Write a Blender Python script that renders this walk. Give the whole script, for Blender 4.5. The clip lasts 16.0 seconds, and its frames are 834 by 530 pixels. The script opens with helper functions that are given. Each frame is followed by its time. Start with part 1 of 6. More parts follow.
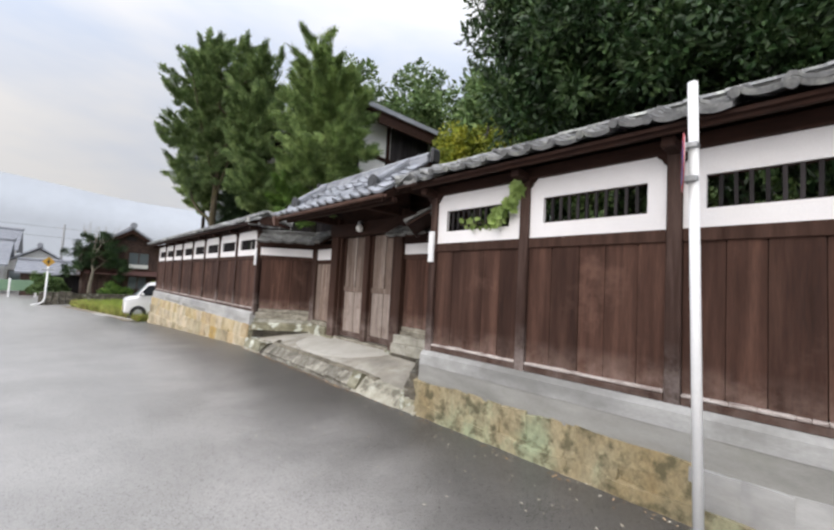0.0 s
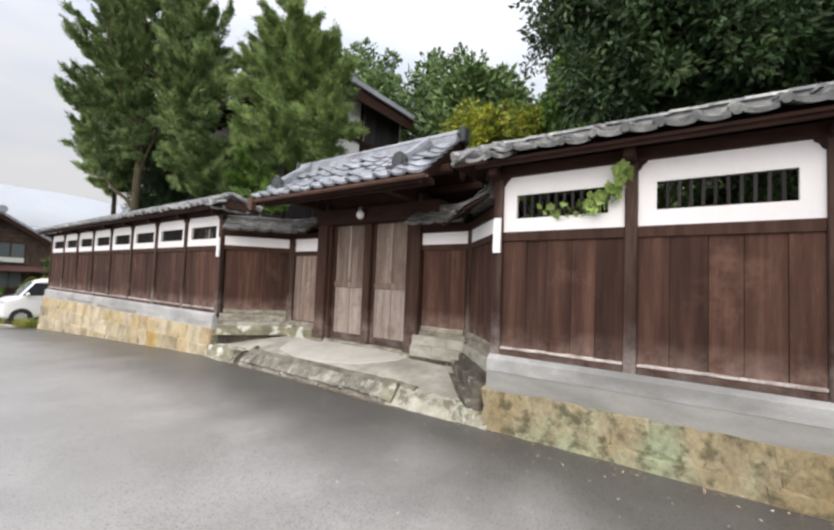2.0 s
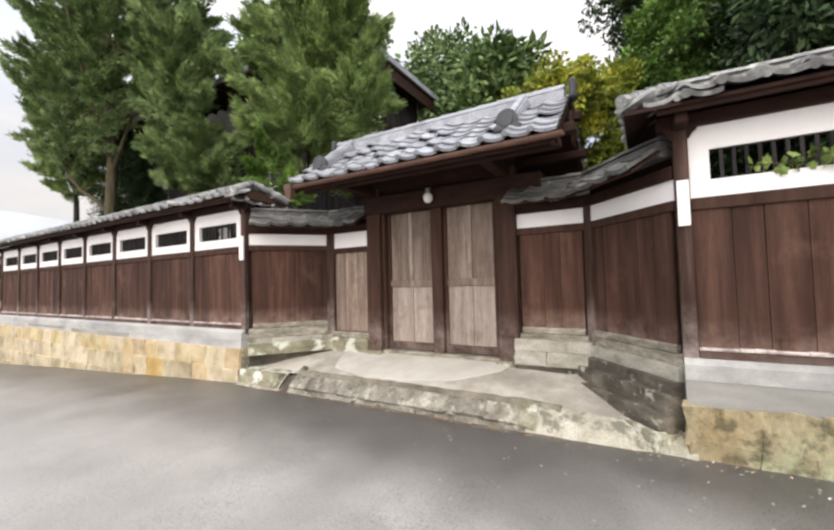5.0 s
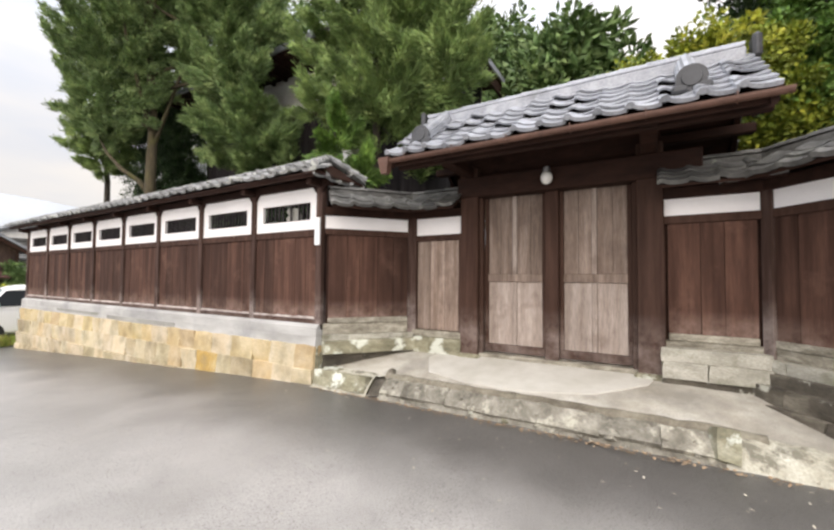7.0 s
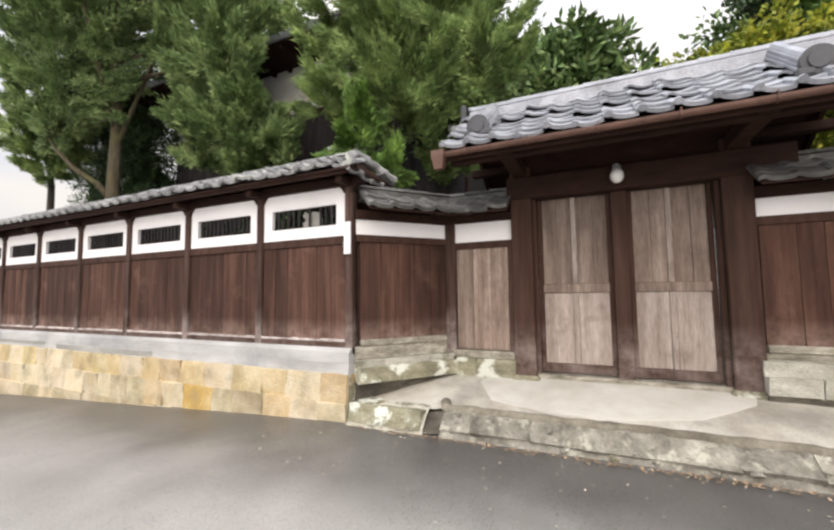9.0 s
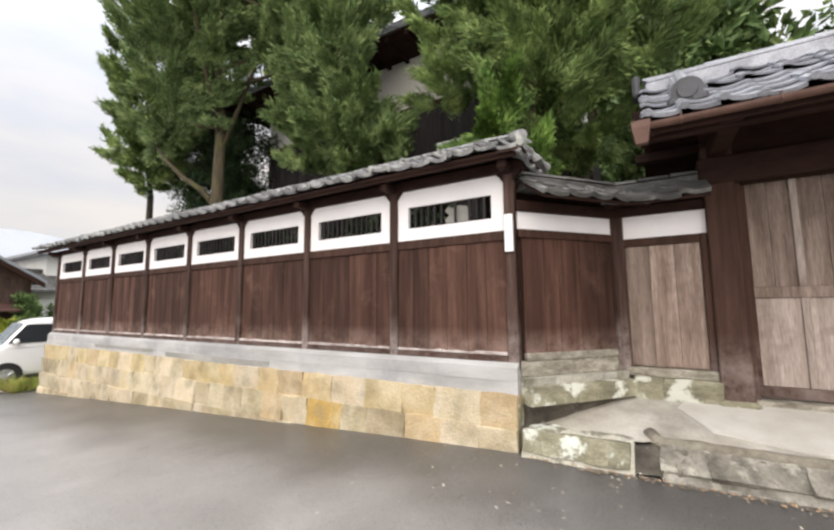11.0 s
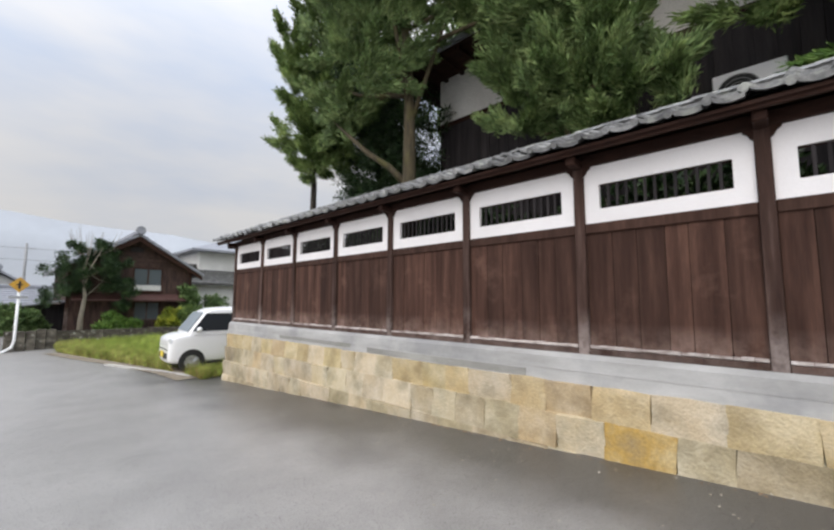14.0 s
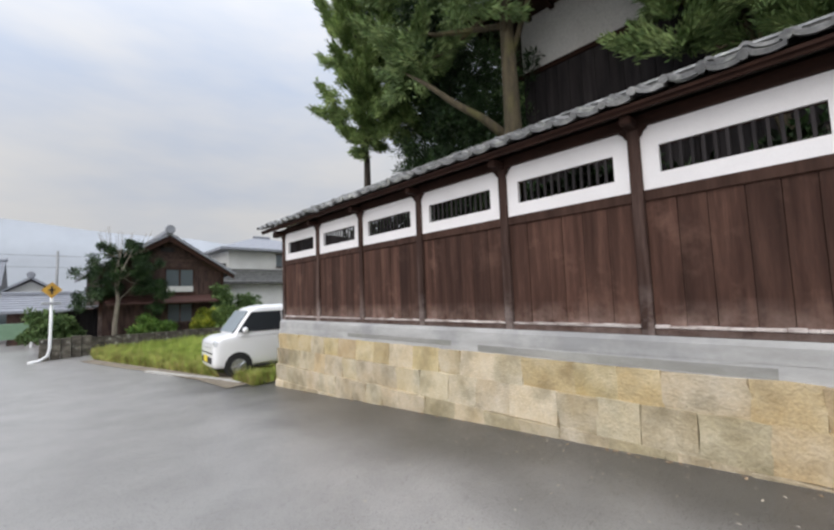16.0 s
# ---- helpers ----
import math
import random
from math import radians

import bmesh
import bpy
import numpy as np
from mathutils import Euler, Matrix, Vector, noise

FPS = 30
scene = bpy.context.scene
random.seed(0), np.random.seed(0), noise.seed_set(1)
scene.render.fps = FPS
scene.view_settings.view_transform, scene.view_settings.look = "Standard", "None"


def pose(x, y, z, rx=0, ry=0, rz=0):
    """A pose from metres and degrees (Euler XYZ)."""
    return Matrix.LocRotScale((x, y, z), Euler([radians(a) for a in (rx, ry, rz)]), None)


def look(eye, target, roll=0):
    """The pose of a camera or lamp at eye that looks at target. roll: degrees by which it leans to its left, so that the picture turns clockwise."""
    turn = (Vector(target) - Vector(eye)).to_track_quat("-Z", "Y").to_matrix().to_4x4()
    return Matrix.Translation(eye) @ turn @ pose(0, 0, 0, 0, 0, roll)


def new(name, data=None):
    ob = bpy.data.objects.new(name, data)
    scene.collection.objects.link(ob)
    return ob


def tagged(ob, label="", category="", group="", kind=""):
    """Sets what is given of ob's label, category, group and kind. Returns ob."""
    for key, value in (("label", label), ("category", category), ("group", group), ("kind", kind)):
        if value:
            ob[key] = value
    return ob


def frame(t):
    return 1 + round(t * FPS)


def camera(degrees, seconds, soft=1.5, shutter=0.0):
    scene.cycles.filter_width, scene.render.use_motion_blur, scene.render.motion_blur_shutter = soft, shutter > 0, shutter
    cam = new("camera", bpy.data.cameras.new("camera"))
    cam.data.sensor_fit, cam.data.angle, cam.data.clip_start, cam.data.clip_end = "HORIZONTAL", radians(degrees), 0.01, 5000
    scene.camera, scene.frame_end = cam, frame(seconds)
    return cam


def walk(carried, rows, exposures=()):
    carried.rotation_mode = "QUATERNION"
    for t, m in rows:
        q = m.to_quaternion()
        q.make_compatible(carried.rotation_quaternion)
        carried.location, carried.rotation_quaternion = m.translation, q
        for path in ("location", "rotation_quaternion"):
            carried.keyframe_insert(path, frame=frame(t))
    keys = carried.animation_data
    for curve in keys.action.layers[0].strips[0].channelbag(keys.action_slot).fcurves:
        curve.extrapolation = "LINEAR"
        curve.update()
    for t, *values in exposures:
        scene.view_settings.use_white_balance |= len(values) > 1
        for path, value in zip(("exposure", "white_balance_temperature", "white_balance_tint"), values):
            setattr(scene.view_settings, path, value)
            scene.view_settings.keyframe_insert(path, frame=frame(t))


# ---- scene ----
cam = camera(93.9, 16.0, soft=2.5)
METRES, EYE, TILT, LEAN, TURN = 13.2, 1.5, 0.0, 0.0, -43.0
ROWS = [
    (0.0, 0.0, 0.0, 0.0, -0.19, 3.37, -3.15),
    (0.5, -0.0338, 0.0175, 0.0011, -1.05, 3.19, -0.14),
    (1.0, -0.0675, 0.0301, 0.0005, -3.13, 4.88, 1.78),
    (1.5, -0.0984, 0.0493, -0.0019, -8.36, 4.82, 1.53),
    (2.0, -0.1237, 0.0705, -0.0031, -12.13, 2.79, -2.3),
    (2.5, -0.1447, 0.0917, -0.0031, -13.8, 2.88, 0.27),
    (3.0, -0.1633, 0.1141, -0.0039, -16.29, 1.91, -0.84),
    (3.5, -0.183, 0.1323, -0.0043, -18.44, 3.21, -0.4),
    (4.0, -0.1966, 0.1508, -0.0066, -21.77, 1.32, -0.98),
    (4.5, -0.2125, 0.1716, -0.0073, -20.0, -0.71, -2.04),
    (5.0, -0.2309, 0.1915, -0.0059, -16.79, 2.45, 1.44),
    (7.5, -0.332, 0.3013, -0.011, -16.76, 1.91, -1.16),
    (8.0, -0.3477, 0.3212, -0.0111, -20.9, 1.39, -0.08),
    (10.5, -0.4325, 0.4287, -0.0125, -21.61, 7.25, 1.89),
    (11.0, -0.4569, 0.4476, -0.0166, -16.34, 6.14, 0.49),
    (11.5, -0.4822, 0.4665, -0.0168, -12.39, 4.14, -1.25),
    (12.0, -0.5101, 0.4858, -0.0165, -7.4, 3.73, -1.15),
    (12.5, -0.5295, 0.5083, -0.0165, -10.08, 5.77, 1.48),
    (13.0, -0.5581, 0.5309, -0.0176, -5.38, 5.23, 1.74),
    (13.5, -0.583, 0.5556, -0.019, -2.49, 5.07, 1.78),
    (14.0, -0.6078, 0.5812, -0.0191, -3.67, 5.4, -0.23),
    (14.5, -0.6342, 0.6074, -0.019, -3.39, 3.72, 0.7),
    (15.0, -0.6582, 0.6353, -0.0192, -2.43, 5.03, 2.21),
    (15.5, -0.6806, 0.6649, -0.023, -4.12, 4.42, 0.66),
    (16.0, -0.7022, 0.694, -0.0257, -0.98, 4.45, 2.08),
]
walk(cam, [(t, pose(0, 0, EYE, TILT, LEAN, TURN) @ pose(METRES * x, METRES * y, METRES * z, 90 + pitch, roll, yaw)) for t, x, y, z, yaw, pitch, roll in ROWS],
     exposures=[(0.0, 0.0, 6900, 12), (2.0, 0.15, 7050, 12), (4.0, 0.35, 7300, 13), (8.0, 0.4, 7350, 13), (11.0, 0.3, 7300, 13), (13.0, 0.0, 6950, 12), (16.0, -0.2, 6750, 11)])

# ---- light ----
world = bpy.data.worlds.new("overcast_sky")
scene.world = world
world.use_nodes = True
wt = world.node_tree
wn, wl = wt.nodes, wt.links
sky = wn.new("ShaderNodeTexSky")
sky.sky_type, sky.sun_disc = "NISHITA", False
sky.sun_elevation, sky.sun_rotation = radians(30), radians(250)
coord = wn.new("ShaderNodeTexCoord")
stretch = wn.new("ShaderNodeMapping")
stretch.inputs["Scale"].default_value = (1.0, 1.0, 3.2)
clouds = wn.new("ShaderNodeTexNoise")
clouds.inputs["Scale"].default_value, clouds.inputs["Detail"].default_value = 1.7, 5
cloud_ramp = wn.new("ShaderNodeValToRGB")
cloud_ramp.color_ramp.elements[0].position, cloud_ramp.color_ramp.elements[0].color = 0.36, (5.7, 6.75, 8.6, 1)
cloud_ramp.color_ramp.elements[1].position, cloud_ramp.color_ramp.elements[1].color = 0.66, (8.4, 8.6, 8.9, 1)
cover = wn.new("ShaderNodeMix")
cover.data_type = "RGBA"
cover.inputs[0].default_value = 0.93
back = wn["Background"]
back.inputs["Strength"].default_value = 0.1
split = wn.new("ShaderNodeSeparateXYZ")
rise = wn.new("ShaderNodeMapRange")
for i, value in enumerate((0.0, 1.0, 0.82, 2.85)):
    rise.inputs[i + 1].default_value = value
curve = wn.new("ShaderNodeMath")
curve.operation, curve.use_clamp = "POWER", True
curve.inputs[1].default_value = 2.3
zenith = wn.new("ShaderNodeVectorMath")
zenith.operation = "SCALE"
wl.new(coord.outputs["Generated"], split.inputs[0])
wl.new(split.outputs[2], curve.inputs[0])
wl.new(curve.outputs[0], rise.inputs[0])
wl.new(rise.outputs[0], zenith.inputs["Scale"])
wl.new(coord.outputs["Generated"], stretch.inputs["Vector"])
wl.new(stretch.outputs["Vector"], clouds.inputs["Vector"])
wl.new(clouds.outputs["Fac"], cloud_ramp.inputs["Fac"])
wl.new(sky.outputs["Color"], cover.inputs[6])
wl.new(cloud_ramp.outputs["Color"], cover.inputs[7])
wl.new(cover.outputs[2], zenith.inputs[0])
# brighter sky added on the sun's western side, unseen, to light the wall fronts
aside = wn.new("ShaderNodeVectorMath")
aside.operation = "DOT_PRODUCT"
aside.inputs[1].default_value = (-0.9, -0.3, 0.35)
glow = wn.new("ShaderNodeMapRange")
glow.interpolation_type = "SMOOTHSTEP"
for i, value in enumerate((-0.35, 1.0, 1.0, 2.0)):
    glow.inputs[i + 1].default_value = value
thin = wn.new("ShaderNodeVectorMath")
thin.operation = "SCALE"
wl.new(coord.outputs["Generated"], aside.inputs[0])
wl.new(aside.outputs["Value"], glow.inputs[0])
wl.new(zenith.outputs[0], thin.inputs[0])
wl.new(glow.outputs[0], thin.inputs["Scale"])
wl.new(thin.outputs[0], back.inputs["Color"])

sun_data = bpy.data.lights.new("sun", "SUN")
sun_data.energy, sun_data.angle, sun_data.color = 0.8, radians(60), (1.0, 0.84, 0.66)
sun = new("sun", sun_data)
sun.matrix_world = look((0, 0, 0), (0.82, 0.29, -0.5))
sun.location = (-40, -14, 25)


# ---- materials ----
def surface(name, colours, scale=(1, 1, 1), size=6.0, rough=0.8, bump=0.3, depth=0.004, spread=0.15,
            stain=None, wear=None, metal=0.0, fine=60.0, islands=False, hue=0.0, grit=0.2, whole=False):
    """Noise-coloured surface in world metres. colours: two or three of the ramp. stain: (colour, size, from, to, amount).
    wear: (colour, z of full wear, z of none). spread: how much pieces differ in brightness."""
    m = bpy.data.materials.new(name)
    m.use_nodes = True
    n, l = m.node_tree.nodes, m.node_tree.links
    bsdf = n["Principled BSDF"]
    geo = n.new("ShaderNodeNewGeometry")
    info = n.new("ShaderNodeObjectInfo")
    rnd = geo.outputs["Random Per Island"] if islands else info.outputs["Random"]
    off = n.new("ShaderNodeVectorMath")
    off.operation = "MULTIPLY_ADD"
    l.new(rnd, off.inputs[0])
    off.inputs[1].default_value = (0.0, 0.0, 0.0) if whole else (17.0, 31.0, 23.0)
    l.new(geo.outputs["Position"], off.inputs[2])
    sc = n.new("ShaderNodeVectorMath")
    sc.operation = "MULTIPLY"
    l.new(off.outputs[0], sc.inputs[0])
    sc.inputs[1].default_value = scale

    def noise_tex(vec, s, detail=4.0, roughness=0.6):
        t = n.new("ShaderNodeTexNoise")
        t.inputs["Scale"].default_value, t.inputs["Detail"].default_value = s, detail
        t.inputs["Roughness"].default_value = roughness
        l.new(vec, t.inputs["Vector"])
        return t.outputs["Fac"]

    def mix(fac, a, b, kind="MIX"):
        k = n.new("ShaderNodeMix")
        k.data_type, k.blend_type = "RGBA", kind
        for s, v in ((k.inputs[0], fac), (k.inputs[6], a), (k.inputs[7], b)):
            if hasattr(v, "links"):
                l.new(v, s)
            elif isinstance(v, (int, float)):
                s.default_value = v
            else:
                s.default_value = (*v, 1)
        return k.outputs[2]

    def remap(v, a, b, c, d):
        r = n.new("ShaderNodeMapRange")
        l.new(v, r.inputs[0])
        for i, x in enumerate((a, b, c, d)):
            r.inputs[i + 1].default_value = x
        return r.outputs[0]

    big = noise_tex(sc.outputs[0], size)
    ramp = n.new("ShaderNodeValToRGB")
    els = ramp.color_ramp.elements
    els[0].position, els[1].position = 0.3, 0.7
    els[0].color, els[1].color = (*colours[0], 1), (*colours[-1], 1)
    if len(colours) > 2:
        els.new(0.5).color = (*colours[1], 1)
    l.new(big, ramp.inputs[0])
    col = ramp.outputs[0]
    small = noise_tex(sc.outputs[0], fine, 3.0)
    grey = remap(small, 0.3, 0.7, 1 - grit, 1 + grit * 0.9)
    gr = n.new("ShaderNodeCombineColor")
    for i in range(3):
        l.new(grey, gr.inputs[i])
    col = mix(1.0, col, gr.outputs[0], "MULTIPLY")
    if stain:
        s = noise_tex(geo.outputs["Position"], stain[1], 5.0, 0.65)
        col = mix(remap(s, stain[2], stain[3], 0.0, stain[4]), col, stain[0])
    if wear:
        sep = n.new("ShaderNodeSeparateXYZ")
        l.new(geo.outputs["Position"], sep.inputs[0])
        h = remap(sep.outputs[2], wear[1], wear[2], 1.0, 0.0)
        w = noise_tex(geo.outputs["Position"], 3.5, 6.0, 0.7)
        mul = n.new("ShaderNodeMath")
        mul.operation = "MULTIPLY"
        l.new(h, mul.inputs[0])
        l.new(remap(w, 0.35, 0.7, 0.0, 1.0), mul.inputs[1])
        col = mix(mul.outputs[0], col, wear[0])
    if spread or hue:
        hsv = n.new("ShaderNodeHueSaturation")
        l.new(remap(rnd, 0.0, 1.0, 1 - spread, 1 + spread), hsv.inputs["Value"])
        if hue:
            wn2 = n.new("ShaderNodeTexWhiteNoise")
            wn2.noise_dimensions = "1D"
            l.new(rnd, wn2.inputs["W"])
            l.new(remap(wn2.outputs["Value"], 0.0, 1.0, 0.5 - hue, 0.5 + hue), hsv.inputs["Hue"])
        l.new(col, hsv.inputs["Color"])
        col = hsv.outputs[0]
    l.new(col, bsdf.inputs["Base Color"])
    l.new(remap(small, 0.3, 0.7, max(0.0, rough - 0.1), min(1.0, rough + 0.1)), bsdf.inputs["Roughness"])
    bsdf.inputs["Metallic"].default_value = metal
    if bump:
        b = n.new("ShaderNodeBump")
        b.inputs["Strength"].default_value, b.inputs["Distance"].default_value = bump, depth
        add = n.new("ShaderNodeMath")
        l.new(big, add.inputs[0])
        l.new(small, add.inputs[1])
        l.new(add.outputs[0], b.inputs["Height"])
        l.new(b.outputs[0], bsdf.inputs["Normal"])
    return m


GRAIN = (9, 9, 0.7)
ASPHALT = surface("asphalt", [(0.158, 0.151, 0.142), (0.19, 0.182, 0.172), (0.22, 0.21, 0.199)], size=1.4, rough=0.34, bump=0.55,
                  depth=0.006, spread=0, fine=95, stain=((0.13, 0.124, 0.116), 0.5, 0.45, 0.75, 0.6), grit=0.35)
ASPHALT.node_tree.nodes["Principled BSDF"].inputs["Specular IOR Level"].default_value = 0.8


def paint_wall_shade(m, pale, dark):
    """Paints the wall's shade into the road colour: pale lane, dark noisy-edged margin."""
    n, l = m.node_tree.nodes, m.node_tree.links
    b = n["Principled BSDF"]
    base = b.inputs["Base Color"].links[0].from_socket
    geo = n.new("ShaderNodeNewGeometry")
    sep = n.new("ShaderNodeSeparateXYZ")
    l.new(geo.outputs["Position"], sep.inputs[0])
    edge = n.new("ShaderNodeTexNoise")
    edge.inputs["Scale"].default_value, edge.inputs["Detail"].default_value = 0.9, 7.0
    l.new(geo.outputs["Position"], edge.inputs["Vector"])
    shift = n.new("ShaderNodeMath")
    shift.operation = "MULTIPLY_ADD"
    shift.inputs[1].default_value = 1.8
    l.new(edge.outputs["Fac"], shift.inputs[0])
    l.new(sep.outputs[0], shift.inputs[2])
    wall_shade = n.new("ShaderNodeMapRange")
    wall_shade.interpolation_type = "SMOOTHSTEP"
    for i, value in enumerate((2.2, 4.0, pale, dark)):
        wall_shade.inputs[i + 1].default_value = value
    l.new(shift.outputs[0], wall_shade.inputs[0])
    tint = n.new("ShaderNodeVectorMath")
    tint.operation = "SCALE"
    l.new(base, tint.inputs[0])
    l.new(wall_shade.outputs[0], tint.inputs["Scale"])
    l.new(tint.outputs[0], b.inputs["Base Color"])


# shade at the wall's foot goes into the asphalt colour here
paint_wall_shade(ASPHALT, 1.6, 0.46)
PLANK = surface("stained_plank", [(0.036, 0.017, 0.0115), (0.063, 0.031, 0.022), (0.105, 0.054, 0.038)], GRAIN, 1.0, 0.78, 0.5, 0.004, 0.3,
                wear=((0.30, 0.21, 0.175), 0.74, 1.05), fine=14, stain=((0.17, 0.095, 0.07), 1.6, 0.56, 0.72, 0.5), grit=0.2)
TIMBER = surface("dark_timber", [(0.032, 0.015, 0.01), (0.075, 0.04, 0.029)], GRAIN, 1.2, 0.75, 0.4, 0.003, 0.12,
                 wear=((0.22, 0.17, 0.15), 0.6, 1.0), fine=16)
POST = surface("weathered_post", [(0.03, 0.015, 0.011), (0.055, 0.031, 0.024), (0.105, 0.068, 0.056)], GRAIN, 1.2, 0.8, 0.5, 0.004, 0.12,
               wear=((0.46, 0.39, 0.36), 0.6, 1.2), fine=16)
BEAM = surface("eave_timber", [(0.018, 0.0075, 0.005), (0.04, 0.018, 0.012)], (2, 0.6, 2), 5, 0.75, 0.4, 0.003, 0.1, fine=25)
SILL = surface("weathered_sill", [(0.12, 0.105, 0.08), (0.24, 0.22, 0.175), (0.40, 0.375, 0.31)], (1, 1, 3), 5, 0.85, 0.5, 0.004, 0.15, fine=40)
GREYWOOD = surface("weathered_door_wood", [(0.13, 0.09, 0.068), (0.225, 0.165, 0.132), (0.33, 0.257, 0.213)], GRAIN, 1.1, 0.85, 0.6, 0.005, 0.22, fine=12, grit=0.34,
                   stain=((0.10, 0.065, 0.05), 2.2, 0.52, 0.7, 0.55))
PALEWOOD = surface("pale_patched_wood", [(0.24, 0.188, 0.158), (0.41, 0.345, 0.305)], GRAIN, 1.1, 0.85, 0.6, 0.005, 0.15, fine=12, grit=0.3,
                   stain=((0.15, 0.105, 0.085), 2.6, 0.52, 0.68, 0.6))
PLASTER = surface("white_plaster", [(0.76, 0.74, 0.735), (0.85, 0.83, 0.825)], size=1.3, rough=0.9, bump=0.12, depth=0.002, spread=0.02, fine=90, grit=0.03)
CEMENT = surface("cement_render", [(0.30, 0.295, 0.28), (0.38, 0.375, 0.36), (0.46, 0.455, 0.44)], (1, 0.5, 2), 2.2, 0.9, 0.35, 0.004, 0.1,
                 stain=((0.21, 0.212, 0.215), 0.9, 0.47, 0.62, 0.6), fine=70, grit=0.06)
OLDCEMENT = surface("darkened_cement", [(0.20, 0.197, 0.178), (0.27, 0.265, 0.245), (0.34, 0.335, 0.31)], (1, 0.5, 2), 2.2, 0.9, 0.35, 0.004, 0.1,
                    stain=((0.20, 0.205, 0.17), 1.4, 0.5, 0.66, 0.6), fine=70, grit=0.08)
STAINEDCEMENT = surface("rain_stained_cement", [(0.17, 0.168, 0.16), (0.28, 0.278, 0.268), (0.38, 0.378, 0.365)], (1, 0.5, 1.5), 1.6, 0.9, 0.4, 0.004, 0.1,
                        stain=((0.17, 0.168, 0.155), 1.1, 0.44, 0.6, 0.75), fine=60, grit=0.1)
SLAB = surface("pale_step_slab", [(0.27, 0.26, 0.215), (0.38, 0.365, 0.31), (0.50, 0.48, 0.42)], (1, 1, 2), 2.5, 0.93, 0.6, 0.01, 0.1,
               stain=((0.15, 0.15, 0.095), 2.8, 0.5, 0.64, 0.7), fine=40)
PALESILL = surface("sun_bleached_edge", [(0.20, 0.155, 0.135), (0.46, 0.40, 0.37), (0.64, 0.59, 0.56)], (1, 1, 3), 6, 0.9, 0.6, 0.006, 0.15, fine=40)
OCHRE = surface("ochre_stained_stone", [(0.30, 0.22, 0.11), (0.42, 0.27, 0.075), (0.48, 0.37, 0.19)], size=3, rough=0.9, bump=0.7, depth=0.012, spread=0.05, fine=38)
STONE = surface("yellow_stone", [(0.46, 0.335, 0.165), (0.52, 0.41, 0.235), (0.58, 0.485, 0.325)], size=2.2, rough=0.9, bump=0.7, depth=0.022, spread=0.13, grit=0.12,
                stain=((0.24, 0.18, 0.095), 2.6, 0.46, 0.72, 0.7), fine=38, hue=0.008)
PALESTONE = surface("pale_stone", [(0.47, 0.375, 0.225), (0.55, 0.465, 0.32), (0.61, 0.54, 0.41)], size=2.2, rough=0.92, bump=0.7, depth=0.022, spread=0.13, grit=0.1,
                    stain=((0.22, 0.19, 0.12), 2.6, 0.46, 0.72, 0.75), fine=38, hue=0.006)
MOSSSTONE = surface("mossy_stone", [(0.26, 0.195, 0.10), (0.32, 0.27, 0.165), (0.33, 0.40, 0.255)], (1, 1, 0.6), 1.35, 0.95, 0.6, 0.014, 0.1, grit=0.22,
                    stain=((0.085, 0.075, 0.04), 6.5, 0.48, 0.62, 0.85), fine=26, whole=True)
GREYSTONE = surface("grey_stained_stone", [(0.36, 0.29, 0.17), (0.45, 0.375, 0.245), (0.53, 0.46, 0.33)], size=2.6, rough=0.92, bump=0.7, depth=0.022, spread=0.15, grit=0.12,
                    stain=((0.19, 0.16, 0.095), 2.6, 0.42, 0.68, 0.8), fine=38, hue=0.008)
PLINTH = surface("lichen_plinth_stone", [(0.13, 0.12, 0.08), (0.25, 0.235, 0.16), (0.40, 0.385, 0.295)], (1, 1, 2), 2.5, 0.95, 0.8, 0.012, 0.15,
                 stain=((0.62, 0.64, 0.56), 4.0, 0.52, 0.60, 0.9), fine=30)
APRON = surface("worn_concrete", [(0.33, 0.30, 0.24), (0.44, 0.41, 0.35), (0.54, 0.52, 0.46)], size=1.6, rough=0.9, bump=0.35, depth=0.004, spread=0.08,
                stain=((0.22, 0.205, 0.175), 1.3, 0.46, 0.66, 0.75), fine=80)
ROUGHROCK = surface("rough_edging_rock", [(0.10, 0.09, 0.07), (0.20, 0.185, 0.15), (0.33, 0.31, 0.26)], size=5, rough=0.95, bump=0.9, depth=0.02, spread=0.18,
                    stain=((0.46, 0.44, 0.36), 7.0, 0.55, 0.66, 0.75), fine=30)
TILE = surface("smoked_roof_tile", [(0.20, 0.212, 0.238), (0.27, 0.282, 0.308), (0.36, 0.372, 0.40)], size=4, rough=0.36, bump=0.3, depth=0.004, spread=0.2,
               stain=((0.12, 0.12, 0.12), 3.0, 0.57, 0.70, 0.6), fine=50)
OLDTILE = surface("lichened_roof_tile", [(0.13, 0.133, 0.135), (0.22, 0.223, 0.222), (0.36, 0.36, 0.35)], size=6, rough=0.6, bump=0.4, depth=0.005, spread=0.34,
                  stain=((0.44, 0.455, 0.41), 6.0, 0.54, 0.64, 0.75), fine=50)
DARKTILE = surface("mossed_dark_tile", [(0.045, 0.045, 0.042), (0.085, 0.084, 0.079), (0.15, 0.147, 0.138)], size=4, rough=0.78, bump=0.5, depth=0.006, spread=0.25,
                   stain=((0.30, 0.31, 0.27), 5.0, 0.58, 0.7, 0.6), fine=50)
SMOKED = surface("black_smoked_tile", [(0.03, 0.031, 0.034), (0.065, 0.067, 0.072)], size=5, rough=0.6, bump=0.3, spread=0.1)
